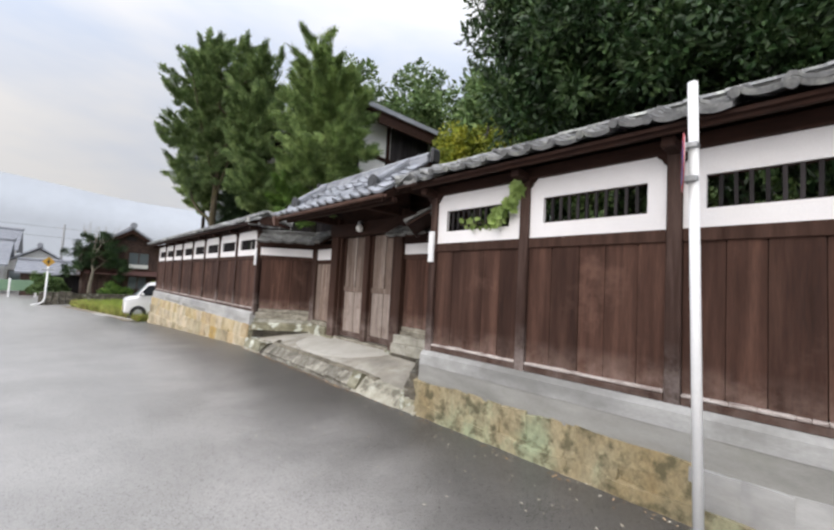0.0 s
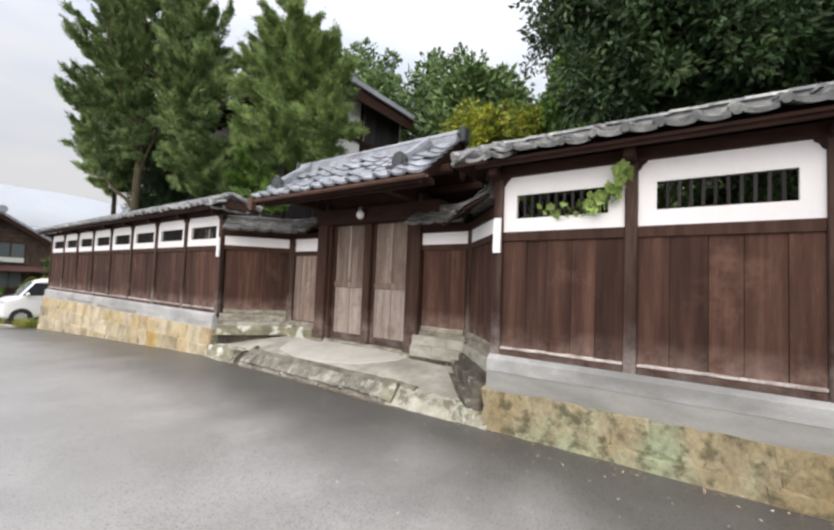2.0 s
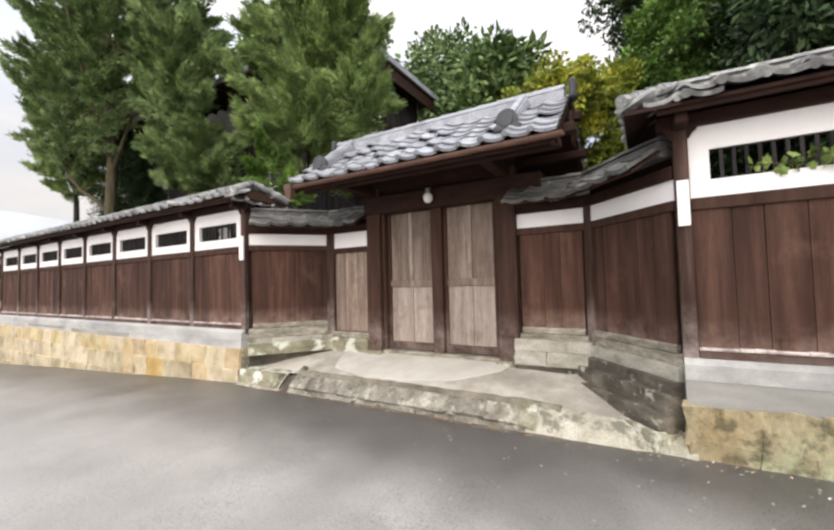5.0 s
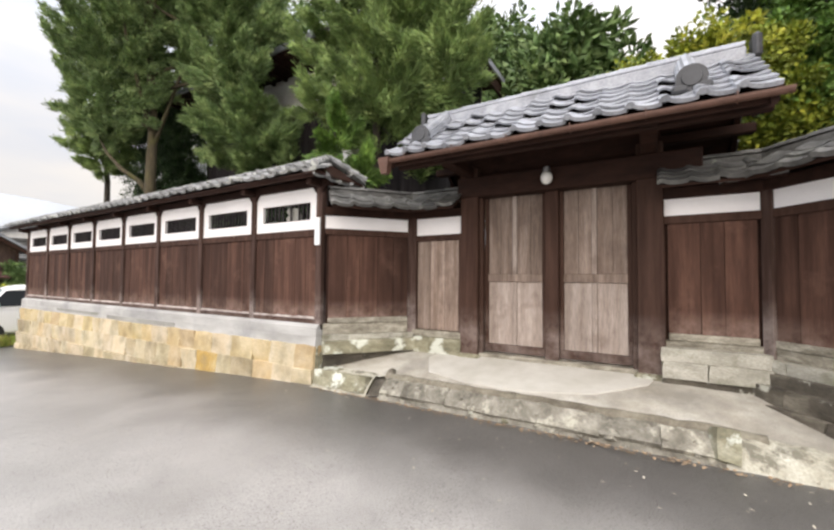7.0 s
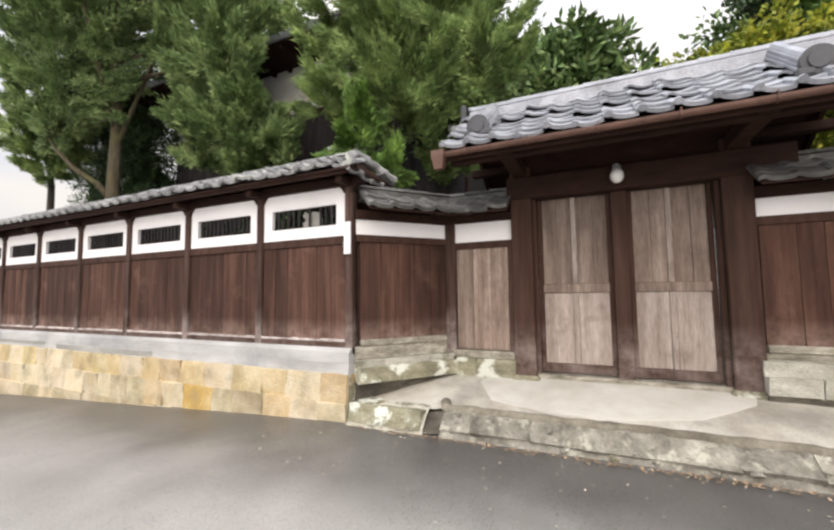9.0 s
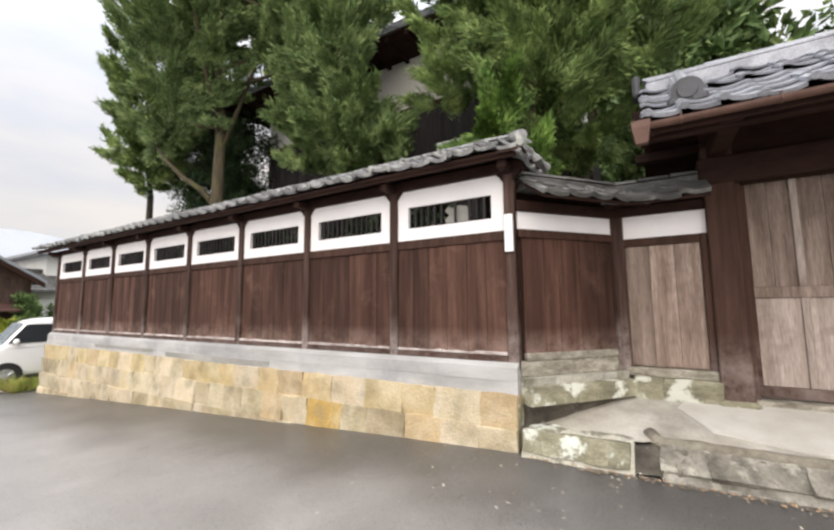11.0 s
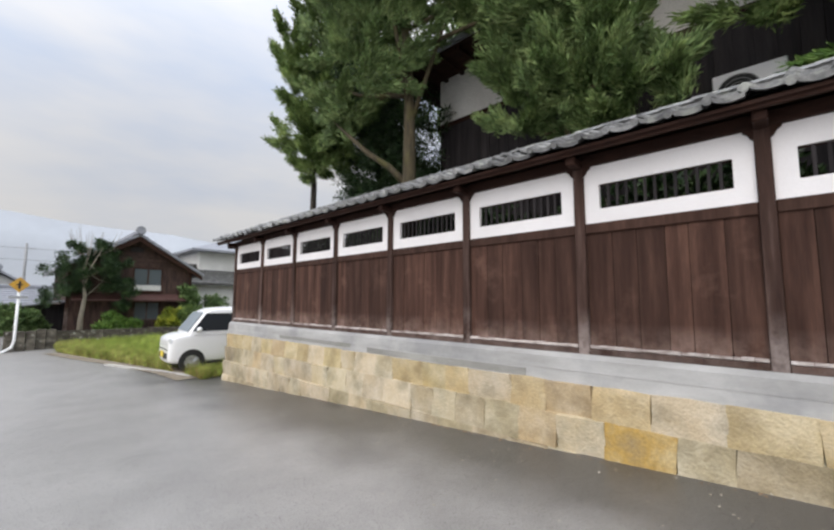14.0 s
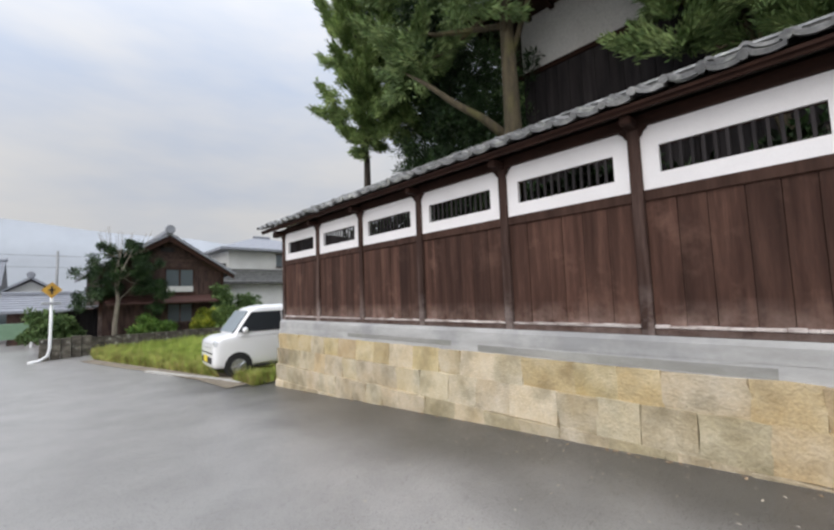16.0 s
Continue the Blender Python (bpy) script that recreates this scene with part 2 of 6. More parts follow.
# dark stone, also used to paint shade into plinth recesses
DARKPLINTH = surface("dark_stone_and_shade", [(0.04, 0.034, 0.026), (0.085, 0.074, 0.057), (0.19, 0.17, 0.135)], (1, 1, 2), 2.5, 0.95, 0.8, 0.012, 0.15,
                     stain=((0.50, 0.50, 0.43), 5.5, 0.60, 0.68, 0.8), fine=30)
COPPER = surface("rusty_gutter", [(0.085, 0.042, 0.03), (0.15, 0.078, 0.056)], size=6, rough=0.55, bump=0.2, spread=0, metal=0.2, fine=60)
WHITEPAINT = surface("white_paint", [(0.76, 0.77, 0.77), (0.84, 0.84, 0.83)], size=3, rough=0.45, bump=0.05, spread=0.03, grit=0.03)
BARK = surface("bark", [(0.055, 0.044, 0.026), (0.12, 0.095, 0.052)], (6, 6, 1.2), 3, 0.95, 1.0, 0.02, 0.1, fine=20, stain=((0.12, 0.12, 0.03), 2.0, 0.5, 0.65, 0.6))
DARKBARK = surface("dark_bark", [(0.04, 0.034, 0.028), (0.085, 0.07, 0.055)], (6, 6, 1.2), 3, 0.95, 1.0, 0.02, 0.1, fine=20)


def foliage(name, c0, c1, rough=0.65, gloss=0.25):
    m = surface(name, [tuple(v * 0.42 for v in c0), tuple(v * 0.9 for v in c0), tuple(v * 1.25 for v in c1)], size=2.8, rough=rough, bump=0, spread=0.32, fine=9, islands=True, hue=0.015, grit=0.1, whole=True)
    m.node_tree.nodes["Principled BSDF"].inputs["Specular IOR Level"].default_value = gloss
    return m


PINE = foliage("podocarp_leaf", (0.155, 0.235, 0.07), (0.30, 0.39, 0.14), 0.6)
PINE2 = foliage("pine_needles", (0.145, 0.22, 0.075), (0.285, 0.365, 0.15), 0.55)
LEAF = foliage("dark_evergreen_leaf", (0.028, 0.06, 0.02), (0.075, 0.12, 0.045), 0.35)
FRESH = foliage("fresh_leaf", (0.12, 0.22, 0.045), (0.23, 0.36, 0.09), 0.5)
YELLOW = foliage("yellowing_leaf", (0.22, 0.27, 0.035), (0.42, 0.41, 0.055), 0.55)
HAZYLEAF = foliage("far_tree_leaf", (0.11, 0.18, 0.06), (0.2, 0.28, 0.11), 0.6)
GRASS = foliage("grass_blade", (0.30, 0.40, 0.07), (0.44, 0.50, 0.13), 0.6, 0.3)
DRYGRASS = foliage("dry_grass_blade", (0.32, 0.27, 0.09), (0.55, 0.47, 0.2), 0.7, 0.2)
PALEBARK = surface("pale_bark", [(0.2, 0.17, 0.13), (0.32, 0.28, 0.22)], (6, 6, 1.2), 3, 0.95, 0.8, 0.02, 0.1, fine=20)
DARKBOARD = surface("charred_boards", [(0.018, 0.016, 0.017), (0.048, 0.042, 0.043)], GRAIN, 1.0, 0.8, 0.5, 0.004, 0.2, fine=14)
for wood in (PLANK, TIMBER, POST, BEAM, DARKBOARD):
    wood.node_tree.nodes["Principled BSDF"].inputs["Specular IOR Level"].default_value = 0.18
PALECONCRETE = surface("pale_concrete", [(0.28, 0.265, 0.24), (0.5, 0.48, 0.44)], size=4, rough=0.9, bump=0.4, spread=0)
VINE = foliage("vine_leaf", (0.19, 0.29, 0.08), (0.34, 0.46, 0.17), 0.5)
LITTER = surface("dry_leaf", [(0.35, 0.30, 0.22), (0.6, 0.56, 0.48)], size=20, rough=0.8, bump=0, spread=0.3, islands=True)
SOIL = surface("garden_soil", [(0.07, 0.06, 0.045), (0.12, 0.10, 0.07)], size=2, rough=0.95, bump=0.6, depth=0.02, spread=0)
MEADOW = surface("meadow_ground", [(0.10, 0.13, 0.03), (0.2, 0.2, 0.06)], size=0.9, rough=0.95, bump=0.6, depth=0.02, spread=0, fine=25)
KURAWHITE = surface("grey_white_plaster", [(0.62, 0.61, 0.57), (0.76, 0.75, 0.71)], size=0.8, rough=0.9, bump=0.1, spread=0.02)
BROWNBOARD = surface("brown_house_boards", [(0.028, 0.014, 0.011), (0.105, 0.06, 0.046)], (4, 4, 1), 1.5, 0.85, 0.4, 0.005, 0.2, fine=12)
GREYROOF = surface("grey_house_roof", [(0.19, 0.20, 0.225), (0.30, 0.31, 0.335)], (1, 3, 3), 3, 0.6, 0.4, 0.01, 0.1, fine=20)
REDROOF = surface("rusty_pent_roof", [(0.06, 0.025, 0.02), (0.10, 0.045, 0.036)], size=3, rough=0.7, bump=0.2, spread=0.05)
GREENPAINT = surface("green_paint", [(0.14, 0.24, 0.15), (0.2, 0.31, 0.2)], size=2, rough=0.6, bump=0.1, spread=0.05)
BLUE = surface("sign_blue", [(0.03, 0.12, 0.42), (0.05, 0.16, 0.5)], size=6, rough=0.4, bump=0, spread=0)
RED = surface("sign_red", [(0.42, 0.05, 0.06), (0.5, 0.08, 0.09)], size=6, rough=0.4, bump=0, spread=0)
AMBER = surface("sign_amber", [(0.42, 0.22, 0.03), (0.6, 0.34, 0.04)], size=6, rough=0.4, bump=0, spread=0)
BLACK = surface("black_rubber", [(0.012, 0.012, 0.012), (0.025, 0.025, 0.025)], size=8, rough=0.7, bump=0.1, spread=0)
GALV = surface("galvanised_steel", [(0.35, 0.36, 0.37), (0.5, 0.5, 0.5)], size=5, rough=0.4, bump=0.1, spread=0, metal=0.8)
CARPAINT = surface("white_car_paint", [(0.80, 0.80, 0.79), (0.83, 0.83, 0.82)], size=2, rough=0.2, bump=0, spread=0, grit=0.01)
RIM = surface("alloy", [(0.5, 0.5, 0.51), (0.6, 0.6, 0.6)], size=5, rough=0.3, bump=0, spread=0, metal=0.9)
PLATE = surface("yellow_plate", [(0.75, 0.58, 0.03), (0.8, 0.62, 0.05)], size=5, rough=0.4, bump=0, spread=0)


def glassy(name, colour, rough=0.05):
    m = bpy.data.materials.new(name)
    m.use_nodes = True
    b = m.node_tree.nodes["Principled BSDF"]
    b.inputs["Base Color"].default_value = (*colour, 1)
    b.inputs["Roughness"].default_value = rough
    b.inputs["Coat Weight"].default_value = 0.6
    return m


CARGLASS = glassy("tinted_car_glass", (0.03, 0.035, 0.04))
# pale blue-grey base paints the sky's reflection into the windscreen
WINDSCREEN = glassy("windscreen_painted_sky", (0.38, 0.43, 0.46))
WINDOWGLASS = glassy("window_glass", (0.12, 0.14, 0.15), 0.08)
OPAL = glassy("opal_lamp_glass", (0.78, 0.77, 0.73), 0.2)
HEADLAMP = glassy("headlamp_lens", (0.55, 0.57, 0.58), 0.05)


# ---- building helpers ----
class Mesh:
    """Gathers corners and faces; m places what is added."""

    def __init__(self, m=None):
        self.v, self.f, self.m = [], [], m or Matrix.Identity(4)

    def add(self, vs, fs):
        k = len(self.v)
        self.v += [tuple(self.m @ Vector(p)) for p in vs]
        self.f += [tuple(i + k for i in f) for f in fs]
        return self

    def box(self, x0, x1, y0, y1, z0, z1):
        vs = [(x, y, z) for z in (z0, z1) for y in (y0, y1) for x in (x0, x1)]
        return self.add(vs, [(0, 2, 3, 1), (4, 5, 7, 6), (0, 1, 5, 4), (2, 6, 7, 3), (0, 4, 6, 2), (1, 3, 7, 5)])

    def block(self, x0, x1, y0, y1, z0, z1, c=0.008):
        """A box with chamfered edges."""
        c = min(c, (x1 - x0) * 0.4, (y1 - y0) * 0.4, (z1 - z0) * 0.4)
        b = bmesh.new()
        r = bmesh.ops.create_cube(b, size=1.0)
        for q in r["verts"]:
            q.co = Vector(((x0 + x1) / 2 + q.co.x * (x1 - x0), (y0 + y1) / 2 + q.co.y * (y1 - y0), (z0 + z1) / 2 + q.co.z * (z1 - z0)))
        bmesh.ops.bevel(b, geom=b.edges[:], offset=c, segments=1, affect="EDGES")
        b.verts.index_update()
        self.add([q.co[:] for q in b.verts], [[q.index for q in f.verts] for f in b.faces])
        b.free()
        return self

    def tube(self, pts, radii, n=10, caps=True):
        """A round bar along points."""
        pts = [Vector(p) for p in pts]
        if isinstance(radii, (int, float)):
            radii = [radii] * len(pts)
        vs, fs = [], []
        side = None
        for i, p in enumerate(pts):
            d = (pts[min(i + 1, len(pts) - 1)] - pts[max(i - 1, 0)]).normalized()
            if side is None:
                side = d.orthogonal().normalized()
            side = (side - d * side.dot(d)).normalized()
            up = d.cross(side)
            for k in range(n):
                a = 2 * math.pi * k / n
                vs.append(tuple(p + radii[i] * (math.cos(a) * side + math.sin(a) * up)))
        for i in range(len(pts) - 1):
            for k in range(n):
                j = (k + 1) % n
                fs.append((i * n + k, i * n + j, i * n + n + j, i * n + n + k))
        if caps:
            fs += [tuple(reversed(range(n))), tuple(range(len(vs) - n, len(vs)))]
        return self.add(vs, fs)

    def prism(self, outline, y0, y1):
        """An (x, z) outline, drawn out along y."""
        n = len(outline)
        vs = [(x, y0, z) for x, z in outline] + [(x, y1, z) for x, z in outline]
        fs = [(i, (i + 1) % n, n + (i + 1) % n, n + i) for i in range(n)]
        return self.add(vs, fs + [tuple(reversed(range(n))), tuple(range(n, 2 * n))])

    def ball(self, c, r, n=12, k=8):
        rx, ry, rz = (r, r, r) if isinstance(r, (int, float)) else r
        vs = [(c[0], c[1], c[2] - rz)]
        for i in range(1, k):
            a = math.pi * i / k
            vs += [(c[0] + rx * math.sin(a) * math.cos(2 * math.pi * j / n), c[1] + ry * math.sin(a) * math.sin(2 * math.pi * j / n), c[2] - rz * math.cos(a)) for j in range(n)]
        vs.append((c[0], c[1], c[2] + rz))
        fs = [(0, 1 + (j + 1) % n, 1 + j) for j in range(n)]
        for i in range(k - 2):
            fs += [(1 + i * n + j, 1 + i * n + (j + 1) % n, 1 + (i + 1) * n + (j + 1) % n, 1 + (i + 1) * n + j) for j in range(n)]
        last, b = len(vs) - 1, 1 + (k - 2) * n
        return self.add(vs, fs + [(b + j, b + (j + 1) % n, last) for j in range(n)])

    def data(self, name, material, smooth=False):
        me = bpy.data.meshes.new(name)
        me.from_pydata(self.v, [], self.f)
        bm = bmesh.new()
        bm.from_mesh(me)
        bmesh.ops.recalc_face_normals(bm, faces=bm.faces[:])
        bm.to_mesh(me)
        bm.free()
        if smooth:
            me.shade_smooth()
        me.materials.append(material)
        return me


def part(name, mesh, material, parent=None, label="", smooth=False):
    ob = new(name, mesh.data(name, material, smooth))
    ob.parent = parent
    if label:
        tagged(ob, label)
    return ob


def piece(name, data, parent, m, kind=""):
    """An object of its own on shared mesh data."""
    ob = new(name, data)
    ob.parent = parent
    ob.matrix_basis = m
    return ob


def thing(name, label, category, m=None, group="", kind=""):
    ob = new(name)
    ob.empty_display_size = 0.2
    ob.matrix_basis = m or Matrix.Identity(4)
    return tagged(ob, label, category, group, kind)


def frame_of(p, q):
    """u from p to q along a wall, v out to the street, z up."""
    u = Vector((q[0] - p[0], q[1] - p[1], 0))
    n = u.normalized()
    return Matrix(((n.x, -n.y, 0, p[0]), (n.y, n.x, 0, p[1]), (0, 0, 1, 0), (0, 0, 0, 1))), u.length


rng = random.Random(7)


def ground_z(x, y):
    ys = (-1000, 4.0, 9.6, 11.4, 13.3, 16.6, 22.0, 26.0, 40.0, 3000.0)
    zs = (-0.1, -0.1, -0.125, -0.21, -0.31, -0.49, -0.8, -0.84, -0.85, -0.85)
    return float(np.interp(y, ys, zs))


# ---- ground ----
def build_ground():
    xs = [-2500, -600, -150, -40] + [i * 1.0 for i in range(-12, 16)] + [22, 40, 150, 600, 2500]
    ys = [-2500, -600, -150, -40] + [i * 0.8 for i in range(-12, 60)] + [56, 70, 150, 600, 3000]
    vs = [(x, y, ground_z(x, y) + (0.012 * noise.noise((x * 0.4, y * 0.4, 3.0)) if abs(x) < 15 and -10 < y < 48 else 0)) for y in ys for x in xs]
    w = len(xs)
    fs = [(j * w + i, j * w + i + 1, (j + 1) * w + i + 1, (j + 1) * w + i) for j in range(len(ys) - 1) for i in range(w - 1)]
    g = Mesh()
    g.v, g.f = vs, fs
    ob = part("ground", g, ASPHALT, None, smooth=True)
    tagged(ob, "worn grey asphalt road, shade painted darker beside the wall, sloping gently down", "road", kind="structure")


build_ground()

def far_hills():
    """A long hazy ridge on the horizon."""
    g = Mesh()
    n = 60
    vs = []
    for i in range(n + 1):
        a = math.radians(-70 + 140 * i / n)
        rise = 9.6 - 0.035 * (math.degrees(a) + 4) ** 2 / 10 + 1.0 * noise.noise((i * 0.17, 2.0, 0.0)) + 0.25 * noise.noise((i * 0.9, 5.0, 0.0))
        top = 1900 * math.tan(math.radians(max(2.0, rise)))
        vs += [(1900 * math.sin(a), 1900 * math.cos(a), -2.0), (1940 * math.sin(a), 1940 * math.cos(a), top * 0.55), (2000 * math.sin(a), 2000 * math.cos(a), top), (2300 * math.sin(a), 2300 * math.cos(a), -2.0)]
    g.add(vs, [(i * 4 + k, i * 4 + k + 1, i * 4 + 5 + k, i * 4 + 4 + k) for i in range(n) for k in range(3)])
    # distance haze is painted in: pale blue colour plus a faint glow
    m = surface("hill_with_painted_haze", [(0.30, 0.325, 0.355), (0.34, 0.365, 0.395)], size=0.004, rough=1.0, bump=0, spread=0, fine=0.03, grit=0.04)
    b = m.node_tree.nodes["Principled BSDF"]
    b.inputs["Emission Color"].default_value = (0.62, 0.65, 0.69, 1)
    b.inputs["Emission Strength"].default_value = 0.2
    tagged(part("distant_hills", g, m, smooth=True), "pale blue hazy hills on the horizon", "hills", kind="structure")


far_hills()

# ---- shared pieces ----
def pantile(front=0.0, wave=0.62, lift=0.034):
    """One wavy roof tile, 0.27 wide along x, 0.30 long down -y, its back end at the origin; front: depth of the eave lip."""
    g = Mesh()
    n = 9
    top, bot = [], []
    for i in range(n + 1):
        u = i / n
        z = wave * (-0.026 * math.sin(math.pi * u / 0.7) if u < 0.7 else 0.036 * math.sin(math.pi * (u - 0.7) / 0.3))
        for y, dz in ((0.0, -0.008), (-0.30, lift)):
            top.append((u * 0.285, y, z + dz))
            bot.append((u * 0.285, y, z + dz - (0.018 if y == 0 else 0.022 + front)))
    k = len(top)
    fs = []
    for i in range(n):
        a, b, c, d = 2 * i, 2 * i + 1, 2 * i + 3, 2 * i + 2
        fs += [(a, b, c, d), (k + a, k + d, k + c, k + b), (b, k + b, k + c, c), (a, d, k + d, k + a)]
    fs += [(0, k, k + 1, 1), (2 * n, 2 * n + 1, k + 2 * n + 1, k + 2 * n)]
    g.add(top + bot, fs)
    if front > 0.015 and wave > 0.5:
        g.tube([(0.242, -0.29, 0.022), (0.242, -0.318, 0.02)], 0.034, 10)
    return g


def rough_block(seed, amount=0.06, n=2):
    """A unit block with uneven, rounded faces."""
    r = random.Random(seed)
    b = bmesh.new()
    bmesh.ops.create_cube(b, size=1.0)
    bmesh.ops.subdivide_edges(b, edges=b.edges[:], cuts=1, use_grid_fill=True)
    for v in b.verts:
        far = sum(abs(c) > 0.49 for c in v.co)
        v.co *= 1.0 - (0.016 if far == 2 else 0.035 if far == 3 else 0.0)
        v.co += Vector((r.uniform(-1, 1), r.uniform(-1, 1), r.uniform(-1, 1))) * amount
    g = Mesh()
    b.verts.index_update()
    g.add([v.co[:] for v in b.verts], [[v.index for v in f.verts] for f in b.faces])
    b.free()
    return g


def unit_plank(seed):
    g = Mesh()
    g.block(-0.5, 0.5, -0.5, 0.5, -0.5, 0.5, 0.02)
    return g


TILE_DATA = [pantile(wave=0.55, lift=0.012).data("roof_tile", TILE), pantile(0.016, 0.6, 0.014).data("eave_tile", TILE)]
DARK_DATA = [pantile(0.0, 0.5, 0.022).data("roof_tile", DARKTILE), pantile(0.025, 0.5, 0.022).data("eave_tile", DARKTILE)]
OLD_DATA = [pantile(0.006, 0.85, 0.042).data("roof_tile", OLDTILE), pantile(0.016, 0.75, 0.036).data("eave_tile", OLDTILE)]
PLANK_DATA = unit_plank(1).data("plank", PLANK)
SLAT_DATA = unit_plank(2).data("slat", DARKBOARD)
STONES = {m.name: [rough_block(s, 0.075 if m is MOSSSTONE else 0.028).data("stone", m) for s in range(5)] for m in (STONE, PALESTONE, GREYSTONE, MOSSSTONE, PLINTH, ROUGHROCK, DARKPLINTH, CEMENT, OCHRE, SLAB)}


def ridge_cap():
    g = Mesh()
    n = 6
    vs = []
    for x in (0.0, 0.30):
        for i in range(n + 1):
            a = math.pi * i / n
            vs.append((x, 0.09 * math.cos(a), 0.05 * math.sin(a) + (0.008 if x else 0)))
    fs = [(i, i + 1, n + 2 + i, n + 1 + i) for i in range(n)] + [tuple(reversed(range(n + 1))), tuple(range(n + 1, 2 * n + 2)), (0, n + 1, 2 * n + 1, n)]
    return g.add(vs, fs)


CAP_DATA = ridge_cap().data("ridge_tile", TILE)
OLD_CAP_DATA = ridge_cap().data("ridge_tile", OLDTILE)
DARK_CAP_DATA = ridge_cap().data("ridge_tile", DARKTILE)


def tiled_roof(parent, m, length, half, ridge_z, eave_z, rows, tiles, cap, ridge_high=0.1, back=True, u0=0.0, ragged=0.01, ridge_in=0.0, ridge_wide=0.085):
    """A small gable roof over the u axis of m: deck, rows of tiles, stacked ridge."""
    deck = Mesh(m)
    t = 0.03
    rise = ridge_z - eave_z
    for s in ((1, -1) if back else (1,)):
        deck.add([(u0, s * half * 0.97, eave_z - t), (u0 + length, s * half * 0.97, eave_z - t), (u0 + length, 0, ridge_z - t), (u0, 0, ridge_z - t),
                  (u0, s * half * 0.97, eave_z - 2 * t), (u0 + length, s * half * 0.97, eave_z - 2 * t), (u0 + length, 0, ridge_z - 2 * t), (u0, 0, ridge_z - 2 * t)],
                 [(0, 1, 2, 3), (4, 7, 6, 5), (0, 4, 5, 1), (1, 5, 6, 2), (3, 2, 6, 7), (0, 3, 7, 4)])
    roof = part("roof", deck, BEAM, parent, "grey clay pantile roof on dark boards")
    slope = math.hypot(half, rise)
    ang = math.degrees(math.atan2(rise, half))
    step = (slope + 0.04 - 0.30) / max(1, rows - 1) if rows > 1 else 0
    cols = max(1, round(length / 0.262))
    w = length / cols
    for s in ((1, -1) if back else (1,)):
        for r in range(rows):
            d = slope + 0.04 - 0.30 - r * step
            for c in range(cols):
                u = u0 + c * w
                jit = rng.uniform(-ragged, ragged)
                loc = Matrix.Translation((u if s > 0 else u + w, s * d * math.cos(math.radians(ang)), ridge_z - d * math.sin(math.radians(ang)) + 0.012 + jit * 0.4))
                turn = pose(0, 0, 0, 0, 0, 180 if s > 0 else 0) @ pose(0, 0, 0, ang + rng.uniform(-1, 1) * ragged * 100, rng.uniform(-1, 1) * ragged * 80 + (4.5 if ragged > 0.02 else 0), rng.uniform(-1, 1) * ragged * 120)
                flip = Matrix.Diagonal((-w / 0.262 if s > 0 else -w / 0.262, 1, 1, 1))
                piece("roof_tile", tiles[1 if r == 0 else 0], roof, m @ loc @ turn @ flip)
    bed = Mesh(m)
    bed.block(u0 + ridge_in, u0 + length - ridge_in, -ridge_wide, ridge_wide, ridge_z - 0.14, ridge_z + ridge_high * 0.5, 0.01)
    bed.block(u0 + ridge_in + 0.01, u0 + length - ridge_in - 0.01, 0.015 - ridge_wide, ridge_wide - 0.015, ridge_z + ridge_high * 0.5 + 0.008, ridge_z + ridge_high, 0.01)
    part("ridge_course", bed, tiles[0].materials[0], roof)
    k = max(1, round((length - 2 * ridge_in) / 0.28))
    for i in range(k):
        x = u0 + ridge_in + (length - 2 * ridge_in) * i / k
        piece("ridge_tile", cap, roof, m @ Matrix.Translation((x, 0, ridge_z + ridge_high + rng.uniform(-0.004, 0.004))) @ pose(0, 0, 0, 0, 0, rng.uniform(-2, 2)))
    return roof


def planks(parent, m, u0, u1, z0, z1, v=-0.02, width=0.24, data=None, seed=0, thick=0.025):
    r = random.Random(seed)
    n = max(1, round((u1 - u0) / width))
    cuts = [u0 + (u1 - u0) * (i + (r.uniform(-0.16, 0.16) if 0 < i < n else 0)) / n for i in range(n + 1)]
    for a, b in zip(cuts, cuts[1:]):
        mm = m @ Matrix.Translation(((a + b) / 2, v + r.uniform(-0.005, 0.004), (z0 + z1) / 2)) @ pose(0, 0, 0, 0, r.uniform(-0.15, 0.15), r.uniform(-0.6, 0.6))
        piece("plank", data or PLANK_DATA, parent, mm @ Matrix.Diagonal((b - a - 0.005, thick, z1 - z0, 1)))


def plaster_frame(g, u0, u1, z0, z1, hole=None, v0=-0.05, v1=0.0):
    if not hole:
        g.box(u0, u1, v0, v1, z0, z1)
        return
    a, b, c, d = hole
    g.box(u0, a, v0, v1, z0, z1)
    g.box(b, u1, v0, v1, z0, z1)
    g.box(a, b, v0, v1, z0, c)
    g.box(a, b, v0, v1, d, z1)


def corbel(g, u, z, w=0.11):
    """A small curved bracket at a post's head."""
    for s in (-1, 1):
        pts = [(0, 0), (0.075, 0), (0.07, -0.025), (0.04, -0.045), (0.02, -0.085), (0, -0.1)]
        vs = [(u + s * (w / 2 + x), y, z + h) for y in (0.004, 0.035) for x, h in pts]
        n = len(pts)
        g.add(vs, [tuple(range(n)), tuple(range(n, 2 * n))] + [(i, (i + 1) % n, n + (i + 1) % n, n + i) for i in range(n)])


